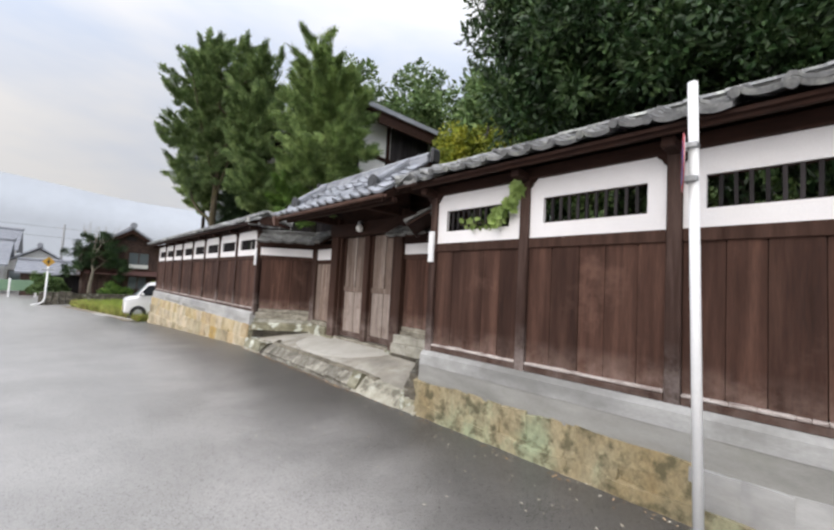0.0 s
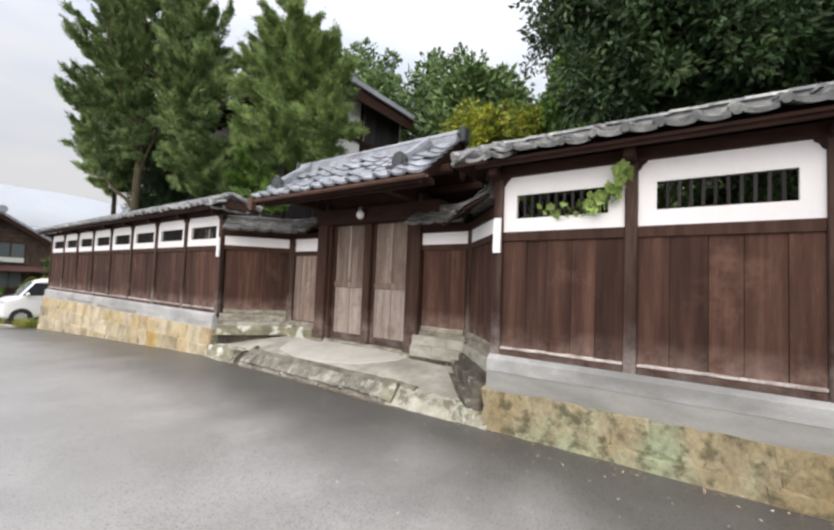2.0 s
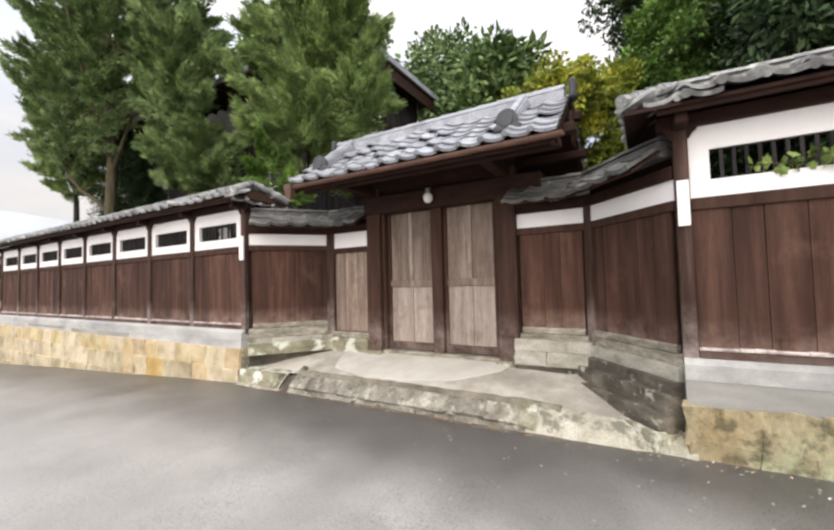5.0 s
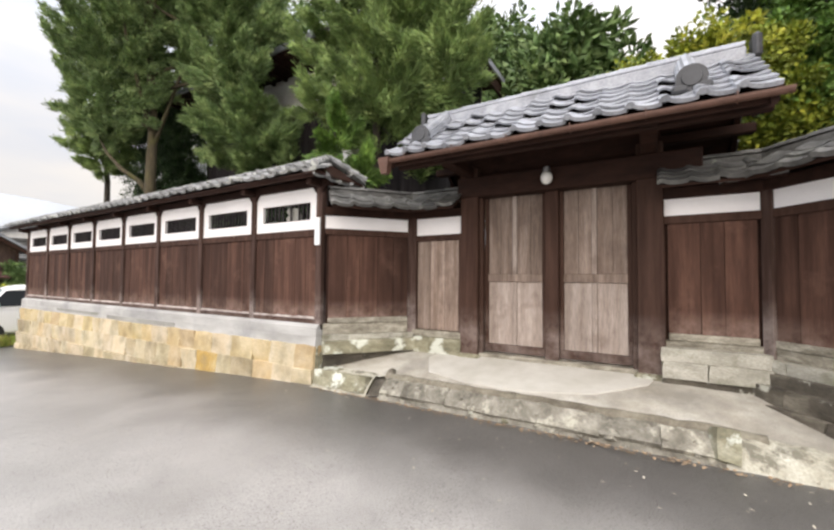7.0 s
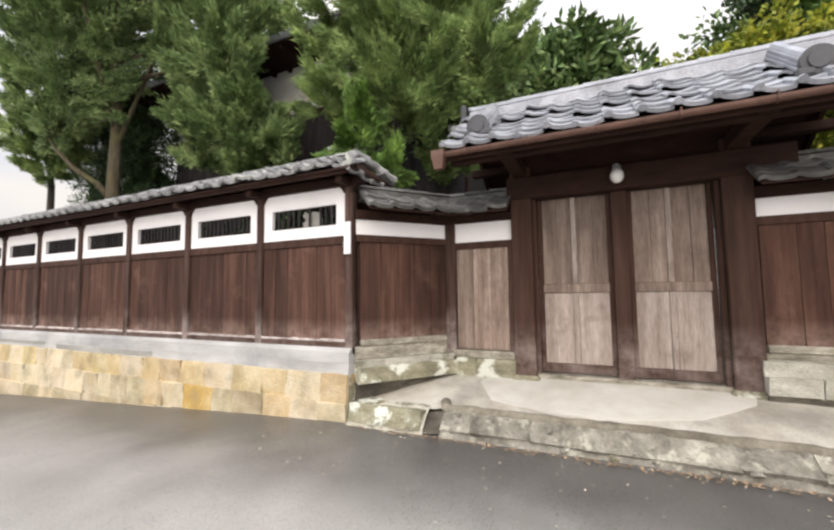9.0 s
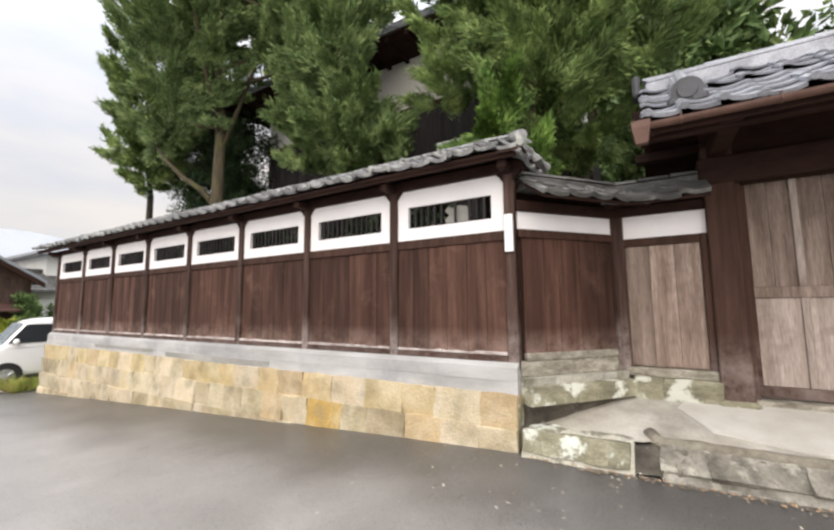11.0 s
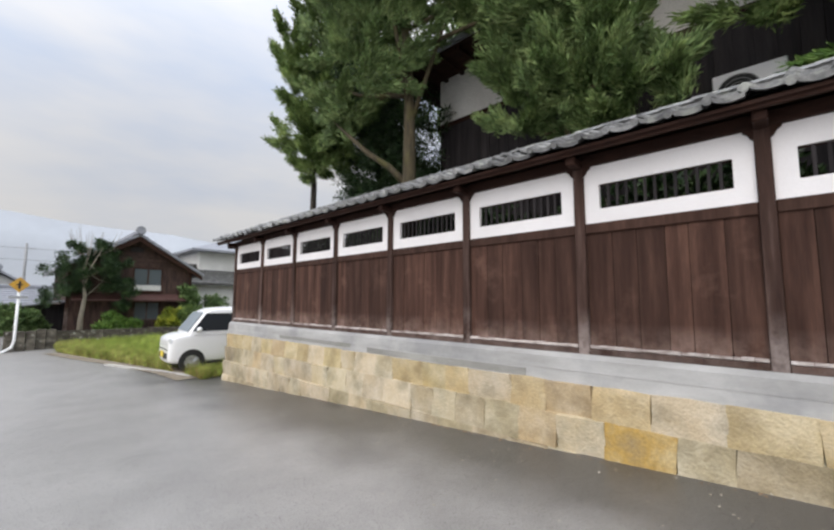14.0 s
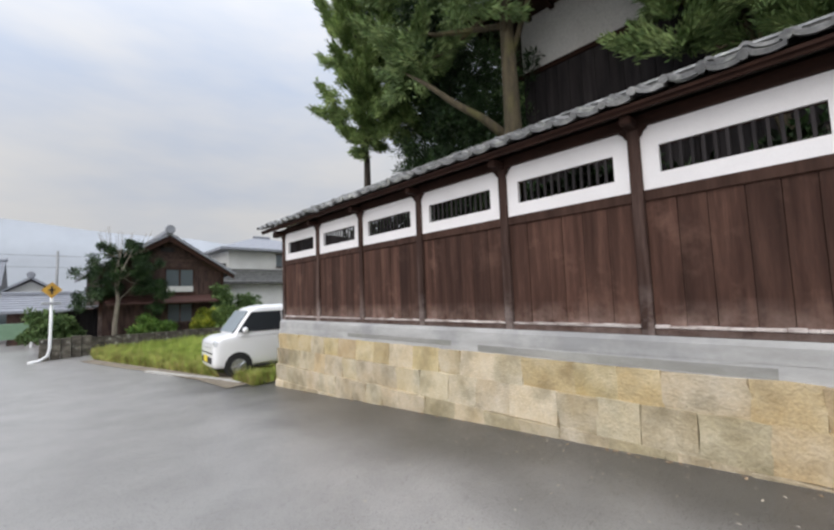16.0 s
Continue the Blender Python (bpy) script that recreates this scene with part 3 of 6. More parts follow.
def street_wall(name, y0, posts, label, stone_kinds, seed, cornice_z, tail):
    """The long boarded wall along x = 3.65. posts: their middles in y."""
    m = Matrix(((0, -1, 0, 3.65), (1, 0, 0, 0), (0, 0, 1, 0), (0, 0, 0, 1)))
    r = random.Random(seed)
    ends = (posts[0] - 0.055, posts[-1] + 0.055)
    plaster = Mesh(m)
    for a, b in zip(posts, posts[1:]):
        plaster_frame(plaster, a + 0.05, b - 0.05, 2.085, 2.715, (a + 0.205, b - 0.205, 2.24, 2.505))
    wall = part(name, plaster, PLASTER)
    tagged(wall, label, "wall", kind="structure")
    for k, y in enumerate(posts):
        g = Mesh(m).block(y - 0.055, y + 0.055, -0.09, 0.035, 0.62, 2.72, 0.008)
        part("post", g, POST, wall)
        g = Mesh(m)
        corbel(g, y, 2.72)
        g.block(y - 0.05, y + 0.05, 0.0, 0.25, 2.70, 2.79, 0.012)
        part("bracket", g, BEAM, wall)
    part("eave_beam", Mesh(m).block(ends[0] - tail[0], ends[1] + tail[1], -0.09, 0.045, 2.715, 2.84, 0.01), BEAM, wall)
    part("eave_board", Mesh(m).block(ends[0] - tail[0], ends[1] + tail[1], 0.28, 0.315, 2.775, 2.83, 0.006), BEAM, wall)
    backing = part("backing_board", Mesh(m).box(ends[0], ends[1], -0.07, -0.045, 0.62, 2.085), BEAM, wall)
    cladding = backing
    for i, (a, b) in enumerate(zip(posts, posts[1:])):
        part("rail", Mesh(m).block(a + 0.056, b - 0.056, -0.05, 0.016, 1.985, 2.09, 0.006), TIMBER, wall)
        sill = part("sill", Mesh(m).block(a + 0.056, b - 0.056, -0.05, 0.028, 0.70, 0.768, 0.01), TIMBER, wall)
        edge = Mesh(m)
        u = a + 0.06
        while u < b - 0.065:
            w = min(r.uniform(0.04, 0.2), b - 0.06 - u)
            edge.block(u, u + w, -0.05, 0.03 + r.uniform(0, 0.005), 0.77, 0.793 + r.uniform(0, 0.013), 0.006)
            u += w
        part("sill_edge", edge, PALESILL, sill, "sun-bleached pale sill edge")
        planks(cladding, m, a + 0.056, b - 0.056, 0.795, 1.985, seed=seed * 31 + i)
        grille = part("window_frame", Mesh(m).box(a + 0.206, b - 0.206, -0.05, -0.03, 2.24, 2.252).box(a + 0.206, b - 0.206, -0.05, -0.03, 2.493, 2.505), BEAM, wall)
        n = round((b - a - 0.41) / 0.088)
        for k in range(1, n):
            if seed == 5 and i == 0 and k in (4, 6):
                continue
            u = a + 0.205 + (b - a - 0.41) * k / n
            piece("slat", SLAT_DATA, grille, m @ Matrix.Translation((u, -0.03, 2.3725)) @ pose(0, 0, 0, 0, r.uniform(-0.8, 0.8), r.uniform(-8, 8)) @ Matrix.Diagonal((0.026, 0.022, 0.25, 1)))
    # cement cornice over the stone base
    zc = cornice_z
    def band(prof):
        g = Mesh(m)
        q = len(prof)
        g.add([(u, v, z) for u in (ends[0], ends[1]) for v, z in prof], [(i, (i + 1) % q, q + (i + 1) % q, q + i) for i in range(q)] + [tuple(reversed(range(q))), tuple(range(q, 2 * q))])
        return g

    zm = 0.53
    part("cornice", band([(-0.1, 0.705), (0.05, 0.705), (0.10, 0.66), (0.108, zm), (-0.1, zm)]), CEMENT if len(stone_kinds) > 2 else STAINEDCEMENT, wall, "smooth pale grey cement band")
    lower = part("cornice_foot", band([(-0.1, zm), (0.104, zm), (0.115, zc), (-0.1, zc)]), CEMENT if len(stone_kinds) > 2 else OLDCEMENT, wall, "grey cement foot of the band")
    if len(stone_kinds) > 2:
        for p0, p1, q0, q1 in ((13.3, 16.15, 0.415, 0.50), (16.6, 19.1, 0.46, 0.525)):
            part("cement_patch", Mesh(m).block(p0, p1, 0.06, 0.117, q0, q1, 0.004), OLDCEMENT, lower, "darker grey cement repair")
    core = Mesh(m)
    k = 24
    core.add([(ends[0] + (ends[1] - ends[0]) * i / k, v, z) for i in range(k + 1) for v, z in ((-0.1, zc), (0.09, zc), (0.2, -1.2), (-0.1, -1.2))],
             [(i * 4 + j, i * 4 + (j + 1) % 4, i * 4 + 4 + (j + 1) % 4, i * 4 + 4 + j) for i in range(k) for j in range(4)] + [(0, 1, 2, 3), (4 * k + 3, 4 * k + 2, 4 * k + 1, 4 * k)])
    base = part("stone_base", core, PLINTH, wall, "coursed yellow stone base, patchy and stained")
    z = zc
    for course, h in enumerate((0.33, 0.36, 0.36, 0.34) if len(stone_kinds) > 2 else (0.30, 0.28, 0.28)):
        u = ends[0] + 0.004
        while u < ends[1] - 0.01:
            w = min(r.uniform(0.38, 0.62) if len(stone_kinds) > 2 else r.uniform(0.2, 0.5), ends[1] - u)
            if ends[1] - u - w < 0.2:
                w = ends[1] - u
            if z > ground_z(3.5, u + w) - 0.05:
                kind = stone_kinds[min(course, len(stone_kinds) - 1)]
                kind = r.choice(kind)
                if len(stone_kinds) > 2 and course == 1 and u < 12.05 < u + w:
                    kind = OCHRE
                if len(stone_kinds) == 2 and u + w < 0.75:
                    kind = CEMENT
                rubble = kind is MOSSSTONE
                v = 0.10 + (zc - z + h / 2) * 0.085
                piece("stone", r.choice(STONES[kind.name]), base,
                      m @ Matrix.Translation((u + w / 2, v - 0.06, z - h / 2)) @ pose(0, 0, 0, 4.5, 0, 180 * r.randint(0, 1)) @ Matrix.Diagonal((w * (1.1 if rubble else 1.03), 0.17, h * (1.14 if rubble else 1.04), 1)))
            u += w
        z -= h
    return wall, m


POSTS_LEFT = [9.66] + [11.145 + 1.523 * i for i in range(7)] + [21.86]
POSTS_RIGHT = [-6.06 + 1.387 * i for i in range(6)] + [2.25, 3.60]
wall_left, ML = street_wall("wall_left", 9.62, POSTS_LEFT, "long boarded wall with white plaster frieze, barred windows and tiled roof",
                            [[STONE, STONE, STONE, PALESTONE, PALESTONE], [PALESTONE, PALESTONE, GREYSTONE, STONE, PALESTONE], [PALESTONE, GREYSTONE]], 5, 0.40, (0.12, 0.5))
wall_right, MR = street_wall("wall_right", -6, POSTS_RIGHT, "boarded wall with white plaster frieze over mossy stone base",
                             [[MOSSSTONE], [MOSSSTONE]], 9, 0.315, (0.0, 0.12))
MROOF = Matrix.Translation((0.17, 0, 0))
roof_left = tiled_roof(wall_left, MROOF @ ML, 12.75, 0.53, 3.12, 2.87, 4, OLD_DATA, OLD_CAP_DATA, 0.04, u0=9.66, ragged=0.03)
roof_right = tiled_roof(wall_right, MROOF @ MR, 9.70, 0.53, 3.12, 2.87, 4, OLD_DATA, OLD_CAP_DATA, 0.04, u0=-6.1, ragged=0.03)


def hip_end(roof, m, u, s, half=0.53, ridge_z=3.12, eave_z=2.87, out=0.42):
    """Closes a wall roof's end with a small hipped slope; s: which way it falls along u."""
    t = 0.03
    deck = Mesh(m)
    tip = (u, 0, ridge_z - t)
    a, b = (u + s * out, half, eave_z - t), (u + s * out, -half, eave_z - t)
    c, d = (u, half, eave_z - t), (u, -half, eave_z - t)
    low = [(p[0], p[1], p[2] - t) for p in (tip, a, b, c, d)]
    deck.add([tip, a, b, c, d] + low, [(0, 1, 2), (0, 3, 1), (0, 2, 4), (5, 7, 6), (5, 6, 8), (5, 9, 7), (1, 6, 7, 2), (1, 3, 8, 6), (2, 7, 9, 4)])
    part("hip_deck", deck, BEAM, roof)
    ang = math.degrees(math.atan2(ridge_z - eave_z, out))
    for k, v in enumerate((-0.40, -0.14, 0.12, 0.38)):
        data = OLD_DATA[1]
        piece("roof_tile", data, roof, m @ Matrix.Translation((u + s * (out - 0.24), v + (-0.14 if s > 0 else 0.14), eave_z + 0.125)) @ pose(0, 0, 0, 0, 0, 90 if s > 0 else -90) @ pose(0, 0, 0, ang, rng.uniform(-3, 3), rng.uniform(-4, 4)))
    slope = math.degrees(math.atan2(ridge_z - eave_z, half))
    for v, turn in ((1, 180), (-1, 0)):
        piece("roof_tile", OLD_DATA[1], roof, m @ Matrix.Translation((u + (s * 0.27 if (s > 0) == (v > 0) else 0.0), v * 0.26, eave_z + 0.115)) @ pose(0, 0, 0, 0, 0, turn) @ pose(0, 0, 0, slope, 0, 0))
    for v in (1, -1):
        for k in range(4):
            f0, f1 = k / 4, (k + 1.15) / 4
            p0 = Vector((u + s * out * f0, v * half * f0, ridge_z + 0.06 + (eave_z - ridge_z) * f0))
            p1 = Vector((u + s * out * f1, v * half * f1, ridge_z + 0.075 + (eave_z - ridge_z) * f1))
            part("hip_tile", Mesh(m).tube([p0, p1], [0.05, 0.058], 8), OLDTILE, roof)


hip_end(roof_left, MROOF @ ML, 9.66, -1, out=0.25)
hip_end(roof_right, MROOF @ MR, 3.60, 1)
# the wall's return at its far end
back_wall = part("wall_return", Mesh().box(3.75, 9.5, 21.82, 21.92, -1.0, 2.8), PLANK)
tagged(back_wall, "boarded end of the garden wall", "wall", kind="structure")


# ---- gate bay ----
def low_wall(name, p, q, label, z_strip=(2.10, 2.29), panels=1, posts=(True, True), plinth=True, board=True, seed=0, tail=(0.1, 0.1), door=False, roof_z=2.66):
    """The lower boarded wall beside the gate, with its own small roof."""
    m, length = frame_of(p, q)
    g = Mesh(m)
    g.box(0.05 if posts[0] else 0.0, length - (0.05 if posts[1] else 0.0), -0.05, 0.0, z_strip[0], z_strip[1])
    wall = part(name, g, PLASTER)
    tagged(wall, label, "wall", kind="structure")
    for on, u in zip(posts, (0.0, length)):
        if on:
            part("post", Mesh(m).block(u - 0.055, u + 0.055, -0.09, 0.035, 0.5, 2.42, 0.008), POST, wall)
    part("eave_beam", Mesh(m).block(-0.02, length + 0.02, -0.09, 0.04, z_strip[1], 2.41, 0.008), BEAM, wall)
    part("rail", Mesh(m).block(0.0, length, -0.05, 0.018, z_strip[0] - 0.09, z_strip[0], 0.006), TIMBER, wall)
    back = part("backing_board", Mesh(m).box(0, length, -0.075, -0.05, 0.5, z_strip[0]), BEAM, wall)
    if not door:
        planks(back, m, 0.05, length - 0.05, 0.79, z_strip[0] - 0.09, seed=seed, width=0.25)
        part("sill", Mesh(m).block(0.05, length - 0.05, -0.05, 0.02, 0.71, 0.79, 0.01), SILL, wall)
        part("base_board", Mesh(m).block(-0.02, length + 0.02, -0.06, 0.01, 0.55, 0.71, 0.01), SILL, wall)
    tiled_roof(wall, m, length + tail[0] + tail[1], 0.40, roof_z, roof_z - 0.25, 3, DARK_DATA, DARK_CAP_DATA, 0.02, u0=-tail[0], ragged=0.016)
    return wall, m, length


wall_rd, MRD, LRD = low_wall("wall_right_diagonal", (3.71, 3.66), (4.68, 4.49), "short slanting boarded wall with white plaster strip", seed=41, posts=(False, True), tail=(-0.05, 0.12))
wall_rs, MRS, LRS = low_wall("wall_right_side", (4.70, 4.52), (4.70, 5.40), "narrow boarded wall beside the gate", seed=42, posts=(False, False), tail=(0.1, 0.02))
wall_ls, MLS, LLS = low_wall("wall_left_side", (4.72, 7.86), (4.72, 8.70), "white plaster strip and beam over the side door", (2.04, 2.30), seed=43, posts=(False, True), door=True, tail=(0.02, 0.1))
wall_ld, MLD, LLD = low_wall("wall_left_diagonal", (4.70, 8.74), (3.69, 9.59), "short slanting boarded wall with white plaster strip", seed=44, posts=(True, False), tail=(0.12, -0.05))

# torn pale sheet behind the bars of the first window
torn = [(10.33, 2.245), (10.04, 2.245), (10.02, 2.33), (10.07, 2.44), (10.18, 2.465), (10.27, 2.44), (10.31, 2.47), (10.36, 2.42), (10.30, 2.36), (10.36, 2.31)]
sheet_m = Matrix(((0, -1, 0, 3.72), (1, 0, 0, 0.11), (0, 0, 1, 0), (0, 0, 0, 1)))
panel = thing("torn_sheet", "torn pale grey sheet fixed behind the window bars", "sheet", Matrix.Identity(4))
part("sheet", Mesh(sheet_m).prism(torn, -0.006, 0.0), OLDCEMENT, panel)

# side door
door_2 = thing("door_2", "weathered grey-brown wooden side door, closed", "door", kind="structure")
GREY_DATA = unit_plank(3).data("plank", GREYWOOD)
PALE_DATA = unit_plank(4).data("plank", PALEWOOD)
leaf = part("leaf", Mesh(MLS).box(0.06, 0.78, -0.048, -0.03, 0.60, 1.95), GREYWOOD, door_2)
planks(leaf, MLS, 0.07, 0.77, 0.61, 1.95, v=-0.02, width=0.24, data=GREY_DATA, seed=61, thick=0.02)
part("door_frame", Mesh(MLS).block(0.0, 0.06, -0.05, 0.03, 0.5, 2.04, 0.006).block(0.78, 0.8, -0.05, 0.02, 0.5, 2.04, 0.004), TIMBER, door_2)
part("threshold", Mesh(MLS).block(0.0, 0.84, -0.05, 0.05, 0.50, 0.595, 0.008), SILL, door_2)

# main gate
gate = thing("gate", "roofed wooden gate with weathered double doors, closed", "gate", Matrix.Translation((0, 0, 0)))
for a, b in ((7.60, 7.86), (5.38, 5.65)):
    part("gate_post", Mesh().block(4.62, 4.86, a, b, 0.30, 2.95, 0.012), TIMBER, gate)
    part("post_foot", Mesh().block(4.57, 4.92, a - 0.04, b + 0.04, 0.10, 0.33, 0.03), PLINTH, gate, "stone footing block")
part("jamb", Mesh().block(4.70, 4.80, 7.55, 7.60, 0.32, 2.55, 0.006), TIMBER, gate)
part("jamb", Mesh().block(4.70, 4.80, 5.65, 5.70, 0.32, 2.55, 0.006), TIMBER, gate)
part("centre_post", Mesh().block(4.72, 4.84, 6.53, 6.70, 0.30, 2.55, 0.008), TIMBER, gate)
part("lintel", Mesh().block(4.60, 4.86, 5.02, 7.90, 2.53, 2.82, 0.015), BEAM, gate)
part("tie_beam", Mesh().block(3.68, 5.42, 5.44, 5.60, 2.82, 2.97, 0.012), BEAM, gate)
part("tie_beam", Mesh().block(3.68, 5.42, 7.65, 7.81, 2.82, 2.97, 0.012), BEAM, gate)
part("front_purlin", Mesh().block(3.72, 3.82, 4.62, 8.35, 2.80, 2.89, 0.01), BEAM, gate)
part("transom_panel", Mesh().box(4.74, 4.78, 5.4, 7.85, 2.82, 3.4), BEAM, gate)
for v, z in ((-0.62, 3.18), (0.0, 3.50), (0.62, 3.18)):
    x = 4.55 - 0.836 * v
    part("purlin", Mesh().block(x - 0.06, x + 0.06, 4.50, 8.47, z - 0.16, z - 0.05, 0.012), BEAM, gate)
for y in (4.585, 8.37):
    pts = [(4.43, 3.44), (4.67, 3.44), (4.72, 3.28), (4.64, 3.20), (4.60, 3.08), (4.55, 3.03), (4.50, 3.08), (4.46, 3.20), (4.38, 3.28)]
    part("gable_pendant", Mesh().prism(pts, y, y + 0.035), BEAM, gate, "carved dark pendant board under the gable")
part("threshold", Mesh().block(4.66, 4.84, 5.65, 7.60, 0.285, 0.345, 0.01), SILL, gate)
for y0, y1 in ((6.70, 7.55), (5.70, 6.53)):
    d = part("door_leaf", Mesh().box(4.86, 4.88, y0, y1, 0.36, 2.53), GREYWOOD, gate, "weathered grey-brown panelled door leaf")
    part("bottom_rail", Mesh().block(4.79, 4.86, y0, y1, 0.36, 0.47, 0.006), TIMBER, d)
    part("mid_rail", Mesh().block(4.80, 4.86, y0, y1, 1.34, 1.45, 0.006), GREYWOOD, d)
    part("stile", Mesh().block(4.795, 4.86, y0, y0 + 0.05, 0.472, 2.53, 0.006), TIMBER, d)
    part("stile", Mesh().block(4.795, 4.86, y1 - 0.05, y1, 0.472, 2.53, 0.006), TIMBER, d)
    md = Matrix(((0, -1, 0, 4.855), (1, 0, 0, 0), (0, 0, 1, 0), (0, 0, 0, 1)))
    mid = (y0 + y1) / 2
    for a, b in ((y0 + 0.05, mid - 0.03), (mid + 0.03, y1 - 0.05)):
        planks(d, md, a, b, 1.45, 2.53, v=0.02, width=0.18, data=GREY_DATA, seed=int(a * 100), thick=0.02)
        planks(d, md, a, b, 0.472, 1.34, v=0.022, width=0.34, data=PALE_DATA, seed=int(a * 90), thick=0.02)
    part("batten", Mesh().block(4.805, 4.85, mid - 0.03, mid + 0.03, 0.472, 1.34, 0.005), PALEWOOD, d)
    part("batten", Mesh().block(4.805, 4.85, mid - 0.03, mid + 0.03, 1.45, 2.53, 0.005), PALEWOOD, d)

MG = Matrix(((0, -0.836, 0, 4.55), (1, 0, 0, 0), (0, 0, 1, 0), (0, 0, 0, 1)))
gate_roof = tiled_roof(gate, MG, 3.75, 1.22, 3.68, 2.92, 7, TILE_DATA, CAP_DATA, 0.09, u0=4.62, ragged=0.006, ridge_in=0.05, ridge_wide=0.13)
for i in range(13):
    y = 4.75 + i * 0.30
    g = Mesh(MG)
    g.add([(y + s, v, z + dz) for s in (-0.03, 0.03) for v, z in ((0.0, 3.62), (1.14, 2.885)) for dz in (-0.07, 0.0)],
          [(0, 1, 3, 2), (4, 6, 7, 5), (0, 4, 5, 1), (2, 3, 7, 6), (1, 5, 7, 3), (0, 2, 6, 4)])
    part("rafter", g, BEAM, gate_roof)
part("fascia", Mesh(MG).block(4.62, 8.37, 1.13, 1.165, 2.80, 2.89, 0.006), BEAM, gate_roof)
for y in (4.64, 8.30):
    g = Mesh(MG)
    g.add([(y + s, v, z) for s in (0.0, 0.045) for v, z in ((0.0, 3.66), (1.2, 2.89), (1.2, 2.77), (0.0, 3.49), (-1.2, 2.77), (-1.2, 2.89))],
          [(0, 1, 2, 3), (0, 3, 4, 5), (6, 9, 8, 7), (6, 11, 10, 9), (0, 6, 7, 1), (1, 7, 8, 2), (2, 8, 9, 3), (3, 9, 10, 4), (4, 10, 11, 5), (5, 11, 6, 0)])
    part("bargeboard", g, BEAM, gate_roof)


def ogre_tile(at, size, parent):
    """The round-faced end ornament of a ridge."""
    g = Mesh(Matrix.Translation(at))
    g.tube([(-0.05, 0, 0), (0.0, 0, 0), (0.06, 0, 0.02)], [size, size, size * 0.75], 16)
    g.tube([(-0.065, 0, 0), (-0.05, 0, 0)], [size * 0.62, size * 0.66], 14)
    for s in (-1, 1):
        g.block(-0.06, 0.0, s * size * 0.7 - size * 0.55, s * size * 0.7 + size * 0.55, -size, -size * 0.35, 0.02)
    return part("end_tile", g, SMOKED, parent, "dark round-faced ornamental end tile")


# descending verge ridges with their end ornaments, and tiles heaped at the verges
for y, s in ((5.18, 1), (8.02, -1)):
    g = Mesh(MG)
    for k, (hw, dz) in enumerate(((0.10, 0.03), (0.085, 0.065), (0.07, 0.10))):
        g.add([(y + sx * hw, v, z + dz + h) for v, z in ((0.08, 3.63), (0.90, 3.12)) for sx, h in ((-1, 0), (1, 0), (1, 0.028), (-1, 0.028))],
              [(0, 1, 2, 3), (7, 6, 5, 4), (0, 4, 5, 1), (1, 5, 6, 2), (2, 6, 7, 3), (3, 7, 4, 0)])
    g.tube([(y, 0.08, 3.76), (y, 0.90, 3.25)], 0.05, 8)
    part("verge_ridge", g, TILE, gate_roof)
    ogre_tile(MG @ Vector((y, 0.94, 3.205)), 0.125, gate_roof)
for y in (4.58, 8.41):
    g = Mesh(MG).block(y - 0.04, y + 0.04, -0.12, 0.12, 3.6, 3.86, 0.03)
    part("ridge_end_tile", g, SMOKED, gate_roof, "grey ornamental ridge-end tile")
# gutter with hopper and hangers
gut = Mesh(MG)
n = 7
arc = [(1.245 + 0.05 * math.cos(math.pi + math.pi * i / n), 2.875 + 0.05 * math.sin(math.pi + math.pi * i / n)) for i in range(n + 1)]
inner = [(1.245 + 0.043 * math.cos(math.pi + math.pi * i / n), 2.875 + 0.043 * math.sin(math.pi + math.pi * i / n)) for i in range(n, -1, -1)]
vs = [(y, v, z) for y in (4.55, 8.45) for v, z in arc + inner]
k = len(arc) * 2
gut.add(vs, [(i, (i + 1) % k, k + (i + 1) % k, k + i) for i in range(k)])
gutter = part("gutter", gut, COPPER, gate_roof, "rusty brown half-round metal gutter")
part("hopper", Mesh(MG).add([(8.40 + a * s, 1.245 + b * s, z) for z, s in ((2.90, 0.075), (2.84, 0.072), (2.70, 0.045)) for a, b in ((-1, -1), (1, -1), (1, 1), (-1, 1))],
                            [(3, 2, 1, 0), (8, 9, 10, 11)] + [(r * 4 + i, r * 4 + (i + 1) % 4, r * 4 + 4 + (i + 1) % 4, r * 4 + 4 + i) for r in range(2) for i in range(4)]), COPPER, gutter)
for i in range(6):
    y = 4.9 + i * 0.64
    part("gutter_hanger", Mesh(MG).tube([(y, 1.15, 2.92), (y, 1.30, 2.90), (y, 1.30, 2.84), (y, 1.245, 2.815)], 0.006, 6), COPPER, gutter)

lamp = thing("gate_lamp", "round white glass lamp hanging under the gate beam, unlit", "lamp", Matrix.Translation((4.52, 6.63, 2.66)))
part("globe", Mesh().ball((0, 0, 0), (0.075, 0.075, 0.085), 16, 10), OPAL, lamp, smooth=True)
part("holder", Mesh().tube([(0, 0, 0.075), (0, 0, 0.13)], [0.045, 0.04], 12).tube([(0, 0, 0.12), (0.03, 0, 0.14), (0.08, 0, 0.14)], 0.018, 8), GALV, lamp)

# white plates on the corner posts
for y, lab in ((3.60, "white painted board fixed to the corner post"), (9.66, "white painted board fixed to the corner post")):
    b = thing("name_board", lab, "board", Matrix.Translation((3.60, y, 1.85)), "boards on the corner posts")
    part("board", Mesh().block(-0.018, 0.012, -0.045, 0.045, 0, 0.40, 0.004), WHITEPAINT, b)


